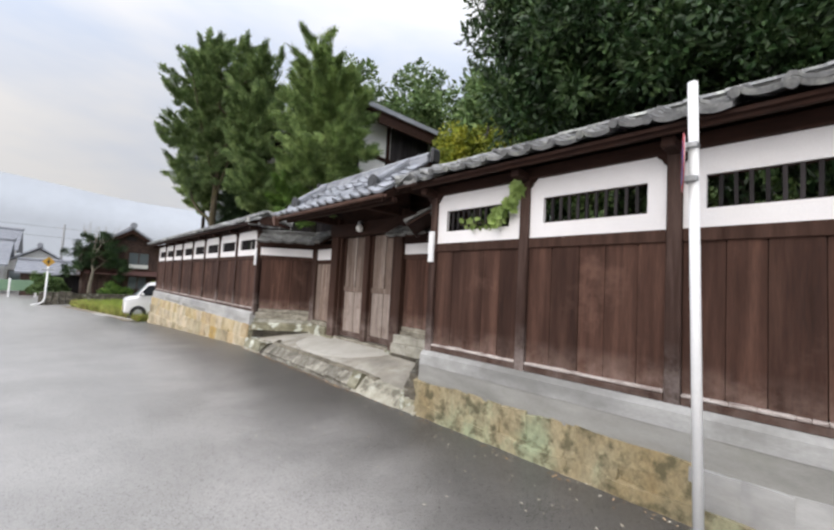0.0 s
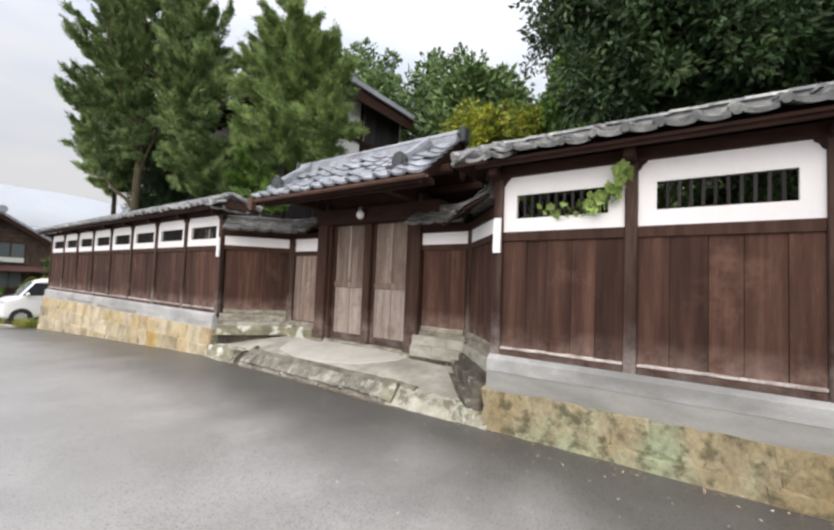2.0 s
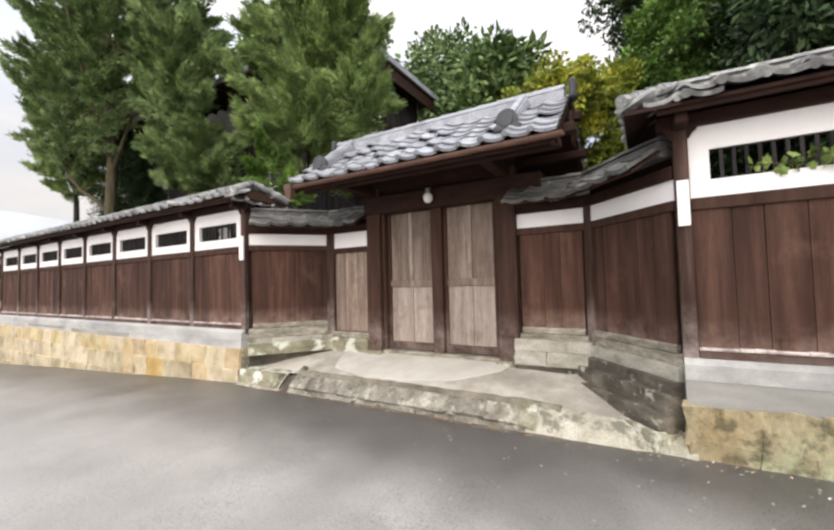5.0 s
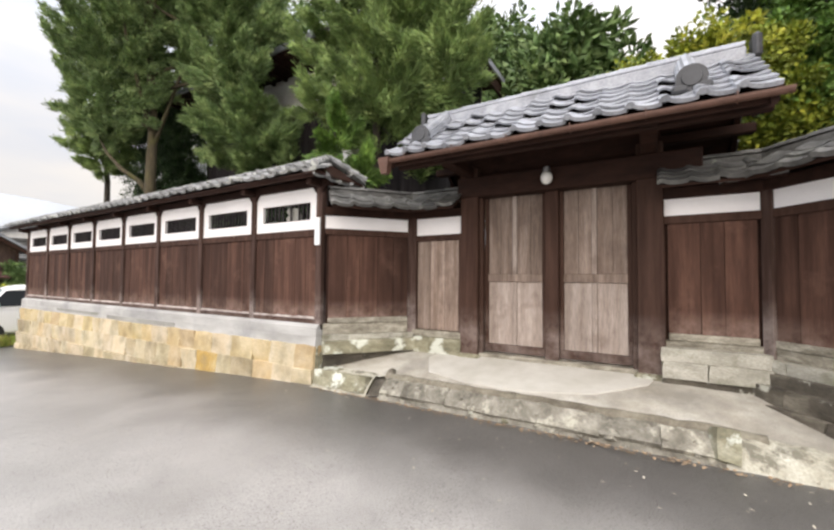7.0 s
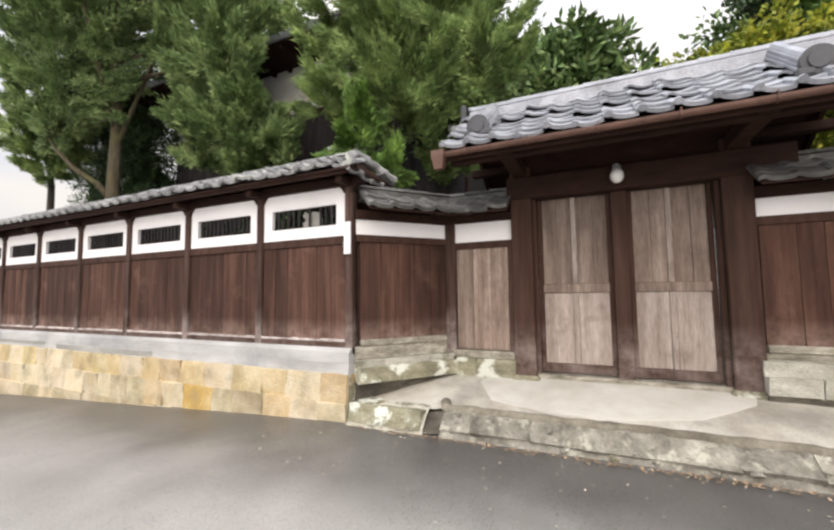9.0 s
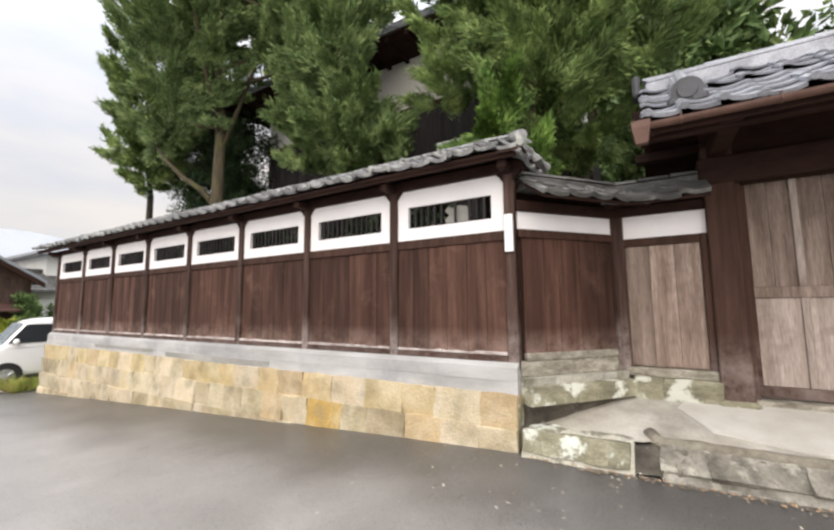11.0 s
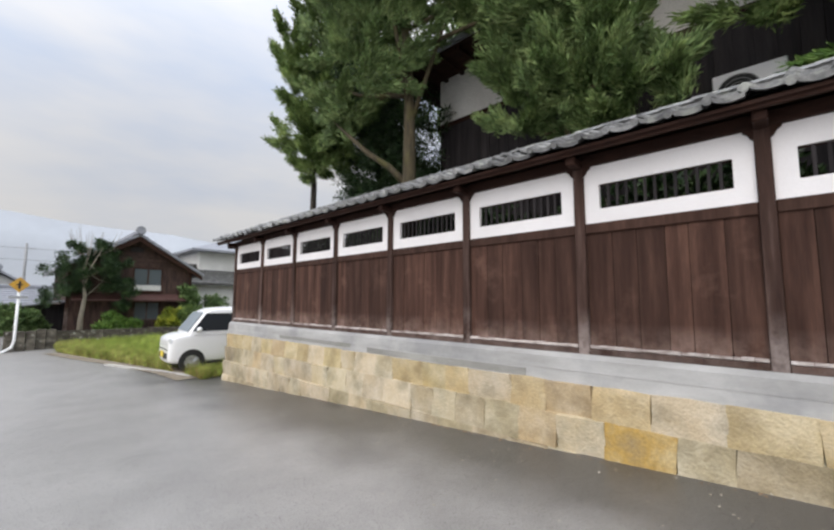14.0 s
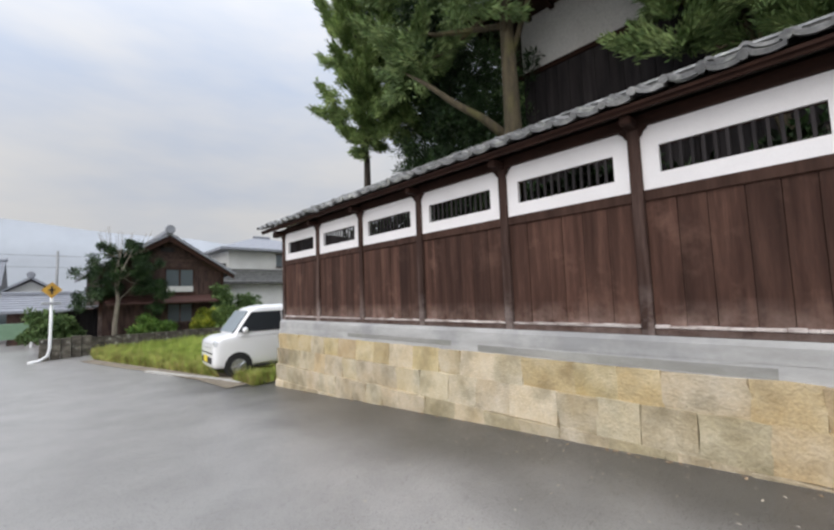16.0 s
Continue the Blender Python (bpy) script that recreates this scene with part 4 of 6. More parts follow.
# ---- forecourt and plinths ----
def plinth(name, m, length, courses, label, rock=None):
    rock = rock or PLINTH
    base = part(name, Mesh(m).box(-0.03, length + 0.03, -0.12, 0.02, -0.2, 0.55), rock)
    tagged(base, label, "plinth", kind="structure")
    r = random.Random(int(length * 1000))
    for z0, z1, v, kind in courses:
        u = -0.02
        while u < length:
            w = min(r.uniform(0.45, 0.8), length + 0.02 - u)
            piece("stone", r.choice(STONES[kind.name]), base,
                  m @ Matrix.Translation((u + w / 2, v - 0.12, (z0 + z1) / 2)) @ Matrix.Diagonal((w * 1.03, 0.30, (z1 - z0) * 1.05, 1)))
            u += w
    return base


# third course near black: the recess's shade painted as stone colour
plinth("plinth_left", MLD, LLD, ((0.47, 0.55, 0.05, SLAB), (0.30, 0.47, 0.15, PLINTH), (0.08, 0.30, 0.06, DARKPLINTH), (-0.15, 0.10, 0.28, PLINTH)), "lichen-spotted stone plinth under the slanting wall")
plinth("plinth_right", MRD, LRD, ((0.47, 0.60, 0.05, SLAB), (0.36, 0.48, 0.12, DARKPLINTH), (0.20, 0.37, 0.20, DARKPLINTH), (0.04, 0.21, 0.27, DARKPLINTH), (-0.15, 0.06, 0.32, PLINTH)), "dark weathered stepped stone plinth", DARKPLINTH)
# lowest course dark likewise, painted shade below the pale slabs
plinth("plinth_right_side", MRS, LRS, ((0.50, 0.64, 0.10, SLAB), (0.33, 0.50, 0.16, SLAB), (0.15, 0.33, 0.13, DARKPLINTH)), "pale stone step under the boarded wall")
plinth("plinth_left_side", MLS, LLS - 0.1, ((0.2, 0.5, 0.10, PLINTH),), "rounded stone step under the side door")


def forecourt():
    """The worn apron before the gate: rubble slope at the road, concrete behind."""
    def height(x, y):
        right = max(0.0, min(1.0, (5.15 - y) / 1.2))
        crest = 0.085 - 0.07 * right
        foot = -0.13
        n = noise.noise((x * 7, y * 7, 1.0)) * 0.5 + noise.noise((x * 17, y * 17, 4.0)) * 0.3
        f = max(0.0, min(1.0, (x - 3.44 - 0.05 * noise.noise((2.0, y * 2.2, 0.0))) / 0.2))
        z = foot + (crest - foot) * (f ** 0.7)
        z += max(0.0, x - 3.64) * (0.2 + 0.04 * right)
        rough = 0.04 * (1.0 - right * 0.5) if x < 3.76 else 0.008
        return min(z, 0.285) + rough * n * (1.0 if f > 0.05 else 0.3)

    def sheet(name, x0, x1, y0, y1, step, material, parent, lift, label="", keep=None):
        nx, ny = max(2, int((x1 - x0) / step)), int((y1 - y0) / step)
        vs = [(x0 + (x1 - x0) * i / nx, y0 + (y1 - y0) * j / ny) for j in range(ny + 1) for i in range(nx + 1)]
        w = nx + 1
        vs = [(x, y, height(x, y) + lift) for x, y in vs]
        fs = [(j * w + i, j * w + i + 1, (j + 1) * w + i + 1, (j + 1) * w + i) for j in range(ny) for i in range(nx)]
        if keep:
            fs = [f for f in fs if keep(*[sum(vs[k][c] for k in f) / 4 for c in (0, 1)])]
        return part(name, Mesh().add(vs, fs), material, parent, label, True)

    def within(x, y):
        return x < 3.66 + 1.25 * min(y - 3.6, 9.7 - y)

    ob = sheet("forecourt", 3.66, 5.0, 3.72, 9.52, 0.06, APRON, None, 0.0, keep=within)
    tagged(ob, "sloping worn concrete forecourt before the gate", "forecourt", kind="structure")
    sheet("rubble_edge", 3.40, 3.78, 5.02, 8.42, 0.022, ROUGHROCK, ob, 0.004, "rough broken rubble edge along the road")
    sheet("concrete_toe", 3.42, 3.74, 3.60, 5.02, 0.03, LICHEN, ob, 0.006, "concrete toe whitened by lichen")
    sheet("stone_lip", 3.40, 3.74, 8.62, 9.56, 0.03, LICHEN, ob, 0.006, "stone lip whitened by lichen")
    sheet("drain_notch", 3.46, 3.90, 8.42, 8.62, 0.03, DARKPLINTH, ob, -0.035, "dark notch in the forecourt edge")
    rim = ((4.98, 5.38), (4.98, 8.05), (4.42, 8.25), (4.0, 8.02), (3.85, 7.45), (3.86, 6.7), (4.02, 6.05), (4.42, 5.55))
    part("landing", Mesh().add([(x, y, 0.02) for x, y in rim] + [(x, y, height(x, y) * 0.1 + 0.9 * (0.085 + 0.2 * (x - 3.64)) + 0.012) for x, y in rim],
                               [tuple(range(7, -1, -1)), tuple(range(8, 16))] + [(k, (k + 1) % 8, 8 + (k + 1) % 8, 8 + k) for k in range(8)]), SMOOTHCEMENT, ob, "pale smooth concrete landing")
    lip = []
    for k in range(38):
        y = 4.72 + 3.72 * k / 37
        lip.append((3.715 + 0.03 * noise.noise((y * 1.3, 7.0, 0.0)), y, height(3.80, y) - 0.035 + 0.012 * noise.noise((y * 4.0, 3.0, 0.0))))
    lip.append((3.86, 8.50, height(3.95, 8.5) - 0.03))
    part("front_lip", Mesh().tube(lip, [0.062 + 0.012 * noise.noise((k * 0.6, 1.0, 2.0)) for k in range(39)], 10), LIPSTONE, ob, "rounded dark brown lip of the forecourt", True)
    r = random.Random(3)
    y = 5.1
    while y < 8.35:
        w = min(r.uniform(0.28, 0.6), 8.42 - y)
        piece("edging_stone", r.choice(STONES[ROUGHROCK.name]), ob,
              Matrix.Translation((3.585 + r.uniform(-0.012, 0.012), y + w / 2, -0.03)) @ pose(0, 0, 0, r.uniform(-2, 2), -34 + r.uniform(-6, 6), r.uniform(-4, 4)) @ Matrix.Diagonal((0.23, w * 1.04, 0.15, 1)))
        y += w
    for k in range(34):
        y = r.uniform(5.05, 8.4)
        x = r.uniform(3.44, 3.56)
        s = r.uniform(0.03, 0.08)
        piece("edging_stone", r.choice(STONES[ROUGHROCK.name if r.random() < 0.8 else PLINTH.name]), ob,
              Matrix.Translation((x, y, height(x, y) - s * 0.12)) @ pose(0, 0, 0, r.uniform(-25, 25), r.uniform(0, 35), r.uniform(0, 360))
              @ Matrix.Diagonal((s, s * r.uniform(0.8, 1.9), s * 0.5, 1)))
    for k in range(5):
        y = 8.66 + k * 0.18
        piece("edging_stone", r.choice(STONES[PLINTH.name]), ob, Matrix.Translation((3.56, y + 0.08, -0.01)) @ pose(0, 0, 0, 0, 12, r.uniform(-5, 5)) @ Matrix.Diagonal((0.2, 0.19, 0.21, 1)))
    piece("edging_stone", STONES[PLINTH.name][2], ob, Matrix.Translation((3.55, 5.02, 0.03)) @ pose(0, 0, 0, 12, 25, 20) @ Matrix.Diagonal((0.16, 0.17, 0.26, 1)))
    part("cover_plate", Mesh().block(3.60, 3.66, 3.74, 3.9, -0.1, 0.02, 0.01), DARKPLINTH, ob)


SMOOTHCEMENT = surface("smooth_pale_cement", [(0.42, 0.40, 0.345), (0.50, 0.48, 0.43), (0.57, 0.55, 0.50)], size=1.6, rough=0.85, bump=0.2, depth=0.003, spread=0, grit=0.05,
                       stain=((0.36, 0.335, 0.28), 1.4, 0.52, 0.7, 0.6), fine=80)
LIPSTONE = surface("dark_brown_lip", [(0.085, 0.072, 0.052), (0.15, 0.13, 0.098), (0.25, 0.225, 0.175)], size=3.5, rough=0.95, bump=0.7, depth=0.01, spread=0, fine=35,
                   stain=((0.30, 0.28, 0.215), 2.0, 0.54, 0.68, 0.7))
LICHEN = surface("lichened_concrete", [(0.27, 0.25, 0.19), (0.40, 0.38, 0.31), (0.54, 0.53, 0.45)], size=3.0, rough=0.95, bump=0.7, depth=0.01, spread=0.05,
                 stain=((0.13, 0.12, 0.09), 4.0, 0.54, 0.62, 0.85), fine=40)
forecourt()

# garden ground behind the walls
gs = part("garden_ground", Mesh().box(5.06, 40, -14, 21.8, -1.0, 0.25).box(3.8, 5.056, -14, 3.5, -1.0, 0.246).box(3.8, 5.056, 9.8, 21.8, -1.0, 0.246), SOIL)
tagged(gs, "bare dark garden soil behind the wall", "ground", kind="structure")


# ---- planting ----
def leaf_mesh(name, centres, radii, per, length, width, material, seed, up=0.35, droop=0.0, along=None):
    """Many small pointed leaves, in tufts round the given centres."""
    r = np.random.RandomState(seed)
    c = np.repeat(np.asarray(centres), per, axis=0)
    rad = np.repeat(np.asarray(radii), per)[:, None]
    n = len(c)
    d = r.normal(size=(n, 3))
    d /= np.linalg.norm(d, axis=1)[:, None]
    base = c + d * rad * r.uniform(0.1, 1.0, (n, 1)) ** 0.6
    way = d + r.normal(size=(n, 3)) * 0.5 + np.array([0, 0, up - droop])
    if along is not None:
        shoot = np.repeat(np.asarray(along), per, axis=0)
        base = base + shoot * r.normal(size=(n, 1)) * 0.065 + r.normal(size=(n, 3)) * 0.02
        way = d * 0.45 + shoot * 0.9 + r.normal(size=(n, 3)) * 0.25
    way /= np.linalg.norm(way, axis=1)[:, None]
    side = np.cross(way, r.normal(size=(n, 3)))
    side /= np.linalg.norm(side, axis=1)[:, None] + 1e-9
    ln = length * r.uniform(0.6, 1.3, (n, 1))
    wd = width * r.uniform(0.7, 1.25, (n, 1))
    fold = np.cross(side, way) * wd * 0.25
    v = np.stack([base, base + way * ln * 0.5 + side * wd * 0.5 + fold, base + way * ln, base + way * ln * 0.5 - side * wd * 0.5 + fold], 1).reshape(-1, 3)
    me = bpy.data.meshes.new(name)
    me.from_pydata(v.tolist(), [], np.arange(4 * n).reshape(-1, 4).tolist())
    me.materials.append(material)
    return me


def tufts(lobes, count, seed, low=0.55, size=(0.16, 0.34), plume=0.6):
    """Tuft centres over the outer shell of lobes (centre, radii), uneven."""
    r = np.random.RandomState(seed)
    vol = np.array([a[1][0] * a[1][1] + a[1][2] * a[1][0] for a in lobes])
    out, rad = [], []
    sprays = []
    for k in r.choice(len(lobes), max(4, count // 7), p=vol / vol.sum()):
        c, e = np.array(lobes[k][0]), np.array(lobes[k][1])
        d = r.normal(size=3)
        d /= np.linalg.norm(d)
        s = r.uniform(low, 1.08) * (0.86 + 0.45 * noise.noise(Vector(d * 2.3) + Vector((k, seed, 0))))
        sprays.append((c + d * e * s, d * e, e.mean()))
    while len(out) < count:
        p, d, e = sprays[len(out) % len(sprays)]
        t = r.uniform(-0.4, 0.34)
        wide = 0.2 - 0.2 * max(0.0, t)
        out.append(p + d * t * 0.6 + r.normal(size=3) * e * wide + np.array([0, 0, 0.9 * t * e * plume]))
        rad.append(r.uniform(*size))
    return out, rad


def shoots(lobes, count, seed, low=0.4, size=(0.055, 0.12)):
    """Tuft centres strung along separate tapering shoots that point out and up; also each tuft's direction."""
    r = np.random.RandomState(seed)
    vol = np.array([a[1][0] * a[1][1] + a[1][2] * a[1][0] for a in lobes])
    out, rad, way = [], [], []
    per = 12
    for k in r.choice(len(lobes), max(4, count // per), p=vol / vol.sum()):
        c, e = np.array(lobes[k][0]), np.array(lobes[k][1])
        d = r.normal(size=3)
        d /= np.linalg.norm(d)
        p = c + d * e * r.uniform(low, 1.0)
        axis = d * np.array([1.0, 1.0, 0.35]) + np.array([0, 0, 0.55]) + r.normal(size=3) * 0.22
        axis /= np.linalg.norm(axis)
        length = e.mean() * r.uniform(0.38, 0.72)
        for i in range(per):
            f = (i / (per - 1)) ** 1.35
            spread = 0.12 * (1.0 - 0.75 * f) * length
            out.append(p + axis * length * (f - 0.45) + r.normal(size=3) * spread + np.array([0, 0, -0.12 * f * (1 - f)]))
            rad.append((size[0] + (size[1] - size[0]) * r.uniform()) * (1.3 - 0.8 * f))
            way.append(axis)
    return out, rad, way


def tree(name, label, category, base, trunk, r0, lobes, count, per, leaf, material, bark, seed, size=(0.14, 0.28), limbs=7, group="", up=0.45, low=0.5, leaf_wide=0.27, spiky=False):
    ob = thing(name, label, category, Matrix.Translation(base), group)
    bx = Vector(base)
    pts = [Vector(p) - bx for p in trunk]
    g = Mesh()
    k = len(pts)
    g.tube(pts, [r0 * (1 - 0.75 * i / (k - 1)) for i in range(k)], 10)
    tr = part("trunk", g, bark, ob, smooth=True)
    r = random.Random(seed)
    local = [(tuple(Vector(c) - bx), e) for c, e in lobes]
    along = None
    if spiky:
        cs, rs, along = shoots(local, count, seed, low)
    else:
        cs, rs = tufts(local, count, seed, low, size)
    for i in range(limbs):
        tip = Vector(cs[r.randrange(len(cs))])
        t = 0.5 + 0.47 * i / limbs
        j = min(k - 2, int(t * (k - 1)))
        a = pts[j].lerp(pts[j + 1], t * (k - 1) - j)
        mid = a.lerp(tip, 0.5) + Vector((r.uniform(-.15, .15), r.uniform(-.15, .15), -0.12))
        part("limb", Mesh().tube([a, mid, tip], [r0 * 0.3, r0 * 0.2, 0.012], 6), bark, tr, smooth=True)
    me = leaf_mesh("crown", cs, rs, per, leaf, leaf * leaf_wide, material, seed + 1, up, along=along)
    crown = new("crown", me)
    crown.parent = ob
    return ob


tree("podocarp_tree", "tall evergreen with mossy trunk rising behind the garden wall", "tree", (4.25, 15.86, 0.25),
     [(4.25, 15.86, 0.2), (4.27, 15.9, 2.2), (4.2, 15.85, 3.6), (4.25, 15.9, 5.2), (4.1, 16.0, 7.5), (3.9, 16.0, 10.0)], 0.17,
     [((3.6, 16.6, 6.3), (1.25, 1.7, 1.5)), ((4.0, 16.3, 8.2), (1.5, 1.9, 1.9)), ((3.8, 16.0, 9.6), (0.9, 1.1, 1.2)), ((4.6, 13.9, 7.0), (0.8, 1.0, 0.9)), ((4.3, 12.9, 5.6), (0.7, 0.9, 0.5)), ((4.6, 15.2, 8.6), (1.2, 1.5, 1.5)), ((4.7, 13.0, 7.0), (0.9, 1.1, 0.9)), ((4.7, 13.6, 8.3), (0.9, 1.2, 1.0)), ((4.7, 14.6, 7.2), (0.8, 0.9, 0.7)), ((4.6, 13.6, 5.7), (0.7, 0.9, 0.6)), ((5.2, 14.3, 6.7), (0.7, 0.9, 0.6)), ((4.6, 14.9, 6.5), (0.5, 0.6, 0.5)), ((3.9, 17.4, 5.2), (0.8, 1.2, 0.6))],
     3300, 68, 0.115, PINE2, BARK, 11, limbs=12, low=0.4, spiky=True)
part("limb", Mesh().tube([(0.02, 0.05, 3.05), (-0.12, 0.45, 3.5), (-0.35, 0.75, 3.75), (-0.5, 1.2, 4.2), (-0.45, 1.8, 4.7)], [0.075, 0.06, 0.05, 0.035, 0.015], 8), BARK, scene.objects["podocarp_tree"].children[0], smooth=True)
tree("podocarp_tree", "slender evergreen with dark trunk beside the wall's far end", "tree", (5.1, 20.4, 0.25),
     [(5.1, 20.4, 0.2), (5.05, 20.4, 2.5), (5.0, 20.3, 4.4), (4.75, 20.25, 6.2), (4.7, 20.2, 9.5)], 0.12,
     [((4.55, 19.9, 6.9), (0.95, 1.2, 1.2)), ((4.9, 19.6, 8.6), (1.3, 1.5, 1.6)), ((5.3, 19.2, 6.6), (0.9, 1.1, 1.2)), ((4.2, 20.3, 8.0), (0.6, 0.8, 0.9)), ((5.6, 19.0, 9.6), (1.2, 1.4, 1.2)), ((4.5, 19.7, 5.6), (0.9, 1.2, 0.7)), ((4.8, 19.9, 4.8), (0.6, 0.9, 0.5)), ((5.5, 19.1, 5.0), (0.8, 0.9, 0.7))],
     2100, 62, 0.115, PINE, DARKBARK, 21, limbs=9, low=0.4, spiky=True)
tree("podocarp_tree", "small dark evergreen standing in the garden's back", "tree", (6.6, 19.4, 0.25),
     [(6.6, 19.4, 0.2), (6.5, 19.3, 2.5), (6.45, 19.3, 4.4), (6.4, 19.2, 7.0)], 0.11,
     [((6.3, 18.7, 4.2), (1.4, 1.6, 1.7)), ((6.4, 19.3, 6.3), (1.5, 1.6, 1.6)), ((5.7, 17.7, 3.2), (0.9, 1.2, 1.0)), ((5.6, 18.0, 6.4), (1.2, 1.4, 1.5)), ((5.8, 17.3, 4.8), (1.0, 1.1, 1.2)), ((7.6, 18.6, 3.6), (1.5, 1.4, 1.5))],
     1150, 120, 0.10, LEAF, DARKBARK, 23, limbs=7, low=0.3)
tree("podocarp_tree", "dense green evergreen behind the gate roof", "tree", (5.15, 9.75, 0.25),
     [(5.15, 9.75, 0.2), (5.15, 9.8, 3.0), (5.05, 9.7, 5.0), (4.95, 9.5, 7.6)], 0.12,
     [((5.0, 9.5, 4.6), (0.9, 0.95, 1.1)), ((4.95, 9.5, 6.0), (0.95, 1.35, 1.3)), ((4.85, 9.3, 7.2), (0.6, 0.75, 1.0)), ((5.0, 8.3, 5.0), (0.7, 0.8, 1.0)), ((5.1, 10.9, 6.4), (0.7, 0.9, 1.1)), ((5.3, 8.5, 6.1), (0.7, 0.7, 1.1)), ((5.2, 8.9, 6.7), (0.5, 0.55, 0.8)), ((4.95, 10.6, 7.1), (0.45, 0.55, 0.8)), ((4.9, 10.9, 5.0), (0.55, 0.7, 0.7)), ((5.7, 9.1, 3.9), (0.6, 0.7, 0.8))],
     2700, 88, 0.105, PINE, DARKBARK, 31, limbs=10, low=0.35, leaf_wide=0.2, spiky=True)
tree("young_tree", "bright fresh-leaved young evergreen above the slanting wall", "tree", (4.45, 10.15, 0.25),
     [(4.45, 10.15, 0.2), (4.45, 10.2, 2.4), (4.4, 10.1, 3.9)], 0.05,
     [((4.4, 10.1, 3.75), (0.42, 0.55, 0.75)), ((4.5, 9.6, 3.2), (0.4, 0.5, 0.4))], 170, 110, 0.1, FRESH, DARKBARK, 41, size=(0.1, 0.2), limbs=5, low=0.35, spiky=True)
tree("pine_tree", "pine with spread needle tufts between wall and storehouse", "tree", (5.3, 13.0, 0.25),
     [(5.3, 13.0, 0.2), (5.2, 13.1, 2.6), (5.0, 13.4, 4.2), (4.9, 13.7, 5.4)], 0.09,
     [((4.9, 13.0, 4.5), (0.7, 1.0, 0.7)), ((5.0, 12.7, 3.7), (0.5, 0.4, 0.4)), ((4.8, 13.3, 5.4), (0.75, 0.85, 1.1)), ((4.7, 13.5, 6.8), (0.9, 0.9, 1.0)), ((4.7, 14.0, 5.1), (0.6, 0.7, 0.6)), ((4.6, 13.0, 4.6), (0.6, 0.9, 0.55)), ((4.7, 12.4, 4.1), (0.55, 0.7, 0.4)), ((4.75, 13.9, 4.2), (0.5, 0.7, 0.5)), ((4.7, 13.2, 5.6), (0.7, 0.9, 0.6)), ((4.7, 14.2, 5.7), (0.5, 0.5, 0.5)), ((4.8, 11.9, 4.2), (0.5, 0.7, 0.4)), ((4.8, 12.6, 5.0), (0.6, 0.8, 0.5))], 2100, 64, 0.115, PINE2, BARK, 45, limbs=9, low=0.3, leaf_wide=0.22, spiky=True)
tree("camphor_tree", "large dark glossy evergreen overhanging the wall", "tree", (6.7, 0.9, 0.25),
     [(6.7, 0.9, 0.2), (6.6, 0.9, 2.5), (6.5, 1.0, 4.5), (6.6, 0.9, 7.5)], 0.22,
     [((5.9, 1.9, 5.0), (1.7, 1.6, 1.75)), ((6.3, 0.4, 6.0), (2.2, 2.4, 2.1)), ((5.8, -0.6, 4.6), (1.6, 1.7, 1.5)), ((6.9, 2.4, 6.8), (1.7, 1.6, 1.6)), ((5.3, 2.2, 4.0), (0.9, 0.9, 0.8)), ((5.7, 0.5, 3.7), (1.0, 1.5, 0.7)), ((6.6, -2.6, 5.6), (1.7, 1.6, 1.9)), ((7.6, 3.4, 6.0), (1.0, 0.8, 1.6)), ((4.3, 2.75, 4.85), (0.7, 0.85, 1.15)), ((4.8, 2.0, 4.9), (0.8, 1.1, 1.4)), ((4.5, 0.9, 4.5), (0.7, 1.0, 0.9))],
     2100, 110, 0.10, LEAF, DARKBARK, 51, size=(0.18, 0.36), limbs=12, low=0.45, up=0.0, leaf_wide=0.5)
tree("maple_tree", "small maple turning yellow behind the gate", "tree", (6.2, 5.1, 0.25),
     [(6.2, 5.1, 0.2), (6.2, 5.0, 2.2), (6.1, 4.8, 3.8), (6.0, 4.6, 4.8)], 0.07,
     [((5.4, 4.75, 4.1), (0.55, 0.45, 0.35)), ((5.95, 4.7, 3.85), (0.7, 0.6, 0.55)), ((6.4, 5.5, 4.1), (0.8, 0.8, 0.5)), ((6.2, 4.3, 3.3), (0.6, 0.6, 0.5)), ((6.2, 4.4, 4.4), (0.6, 0.5, 0.35))], 260, 105, 0.075, YELLOW, DARKBARK, 61, size=(0.10, 0.22), limbs=8, low=0.3, up=0.0, leaf_wide=0.7)
tree("maple_tree", "green-leaved small tree beside the yellowing maple", "tree", (6.6, 4.0, 0.25),
     [(6.6, 4.0, 0.2), (6.5, 4.0, 2.4), (6.3, 3.9, 4.6)], 0.07,
     [((6.2, 3.6, 4.7), (0.7, 0.6, 0.6)), ((6.5, 3.4, 5.4), (0.6, 0.6, 0.5)), ((6.2, 3.6, 3.6), (0.7, 0.7, 0.6))], 260, 120, 0.085, FRESH, DARKBARK, 63, size=(0.10, 0.22), limbs=8, low=0.3, up=0.0, leaf_wide=0.6)
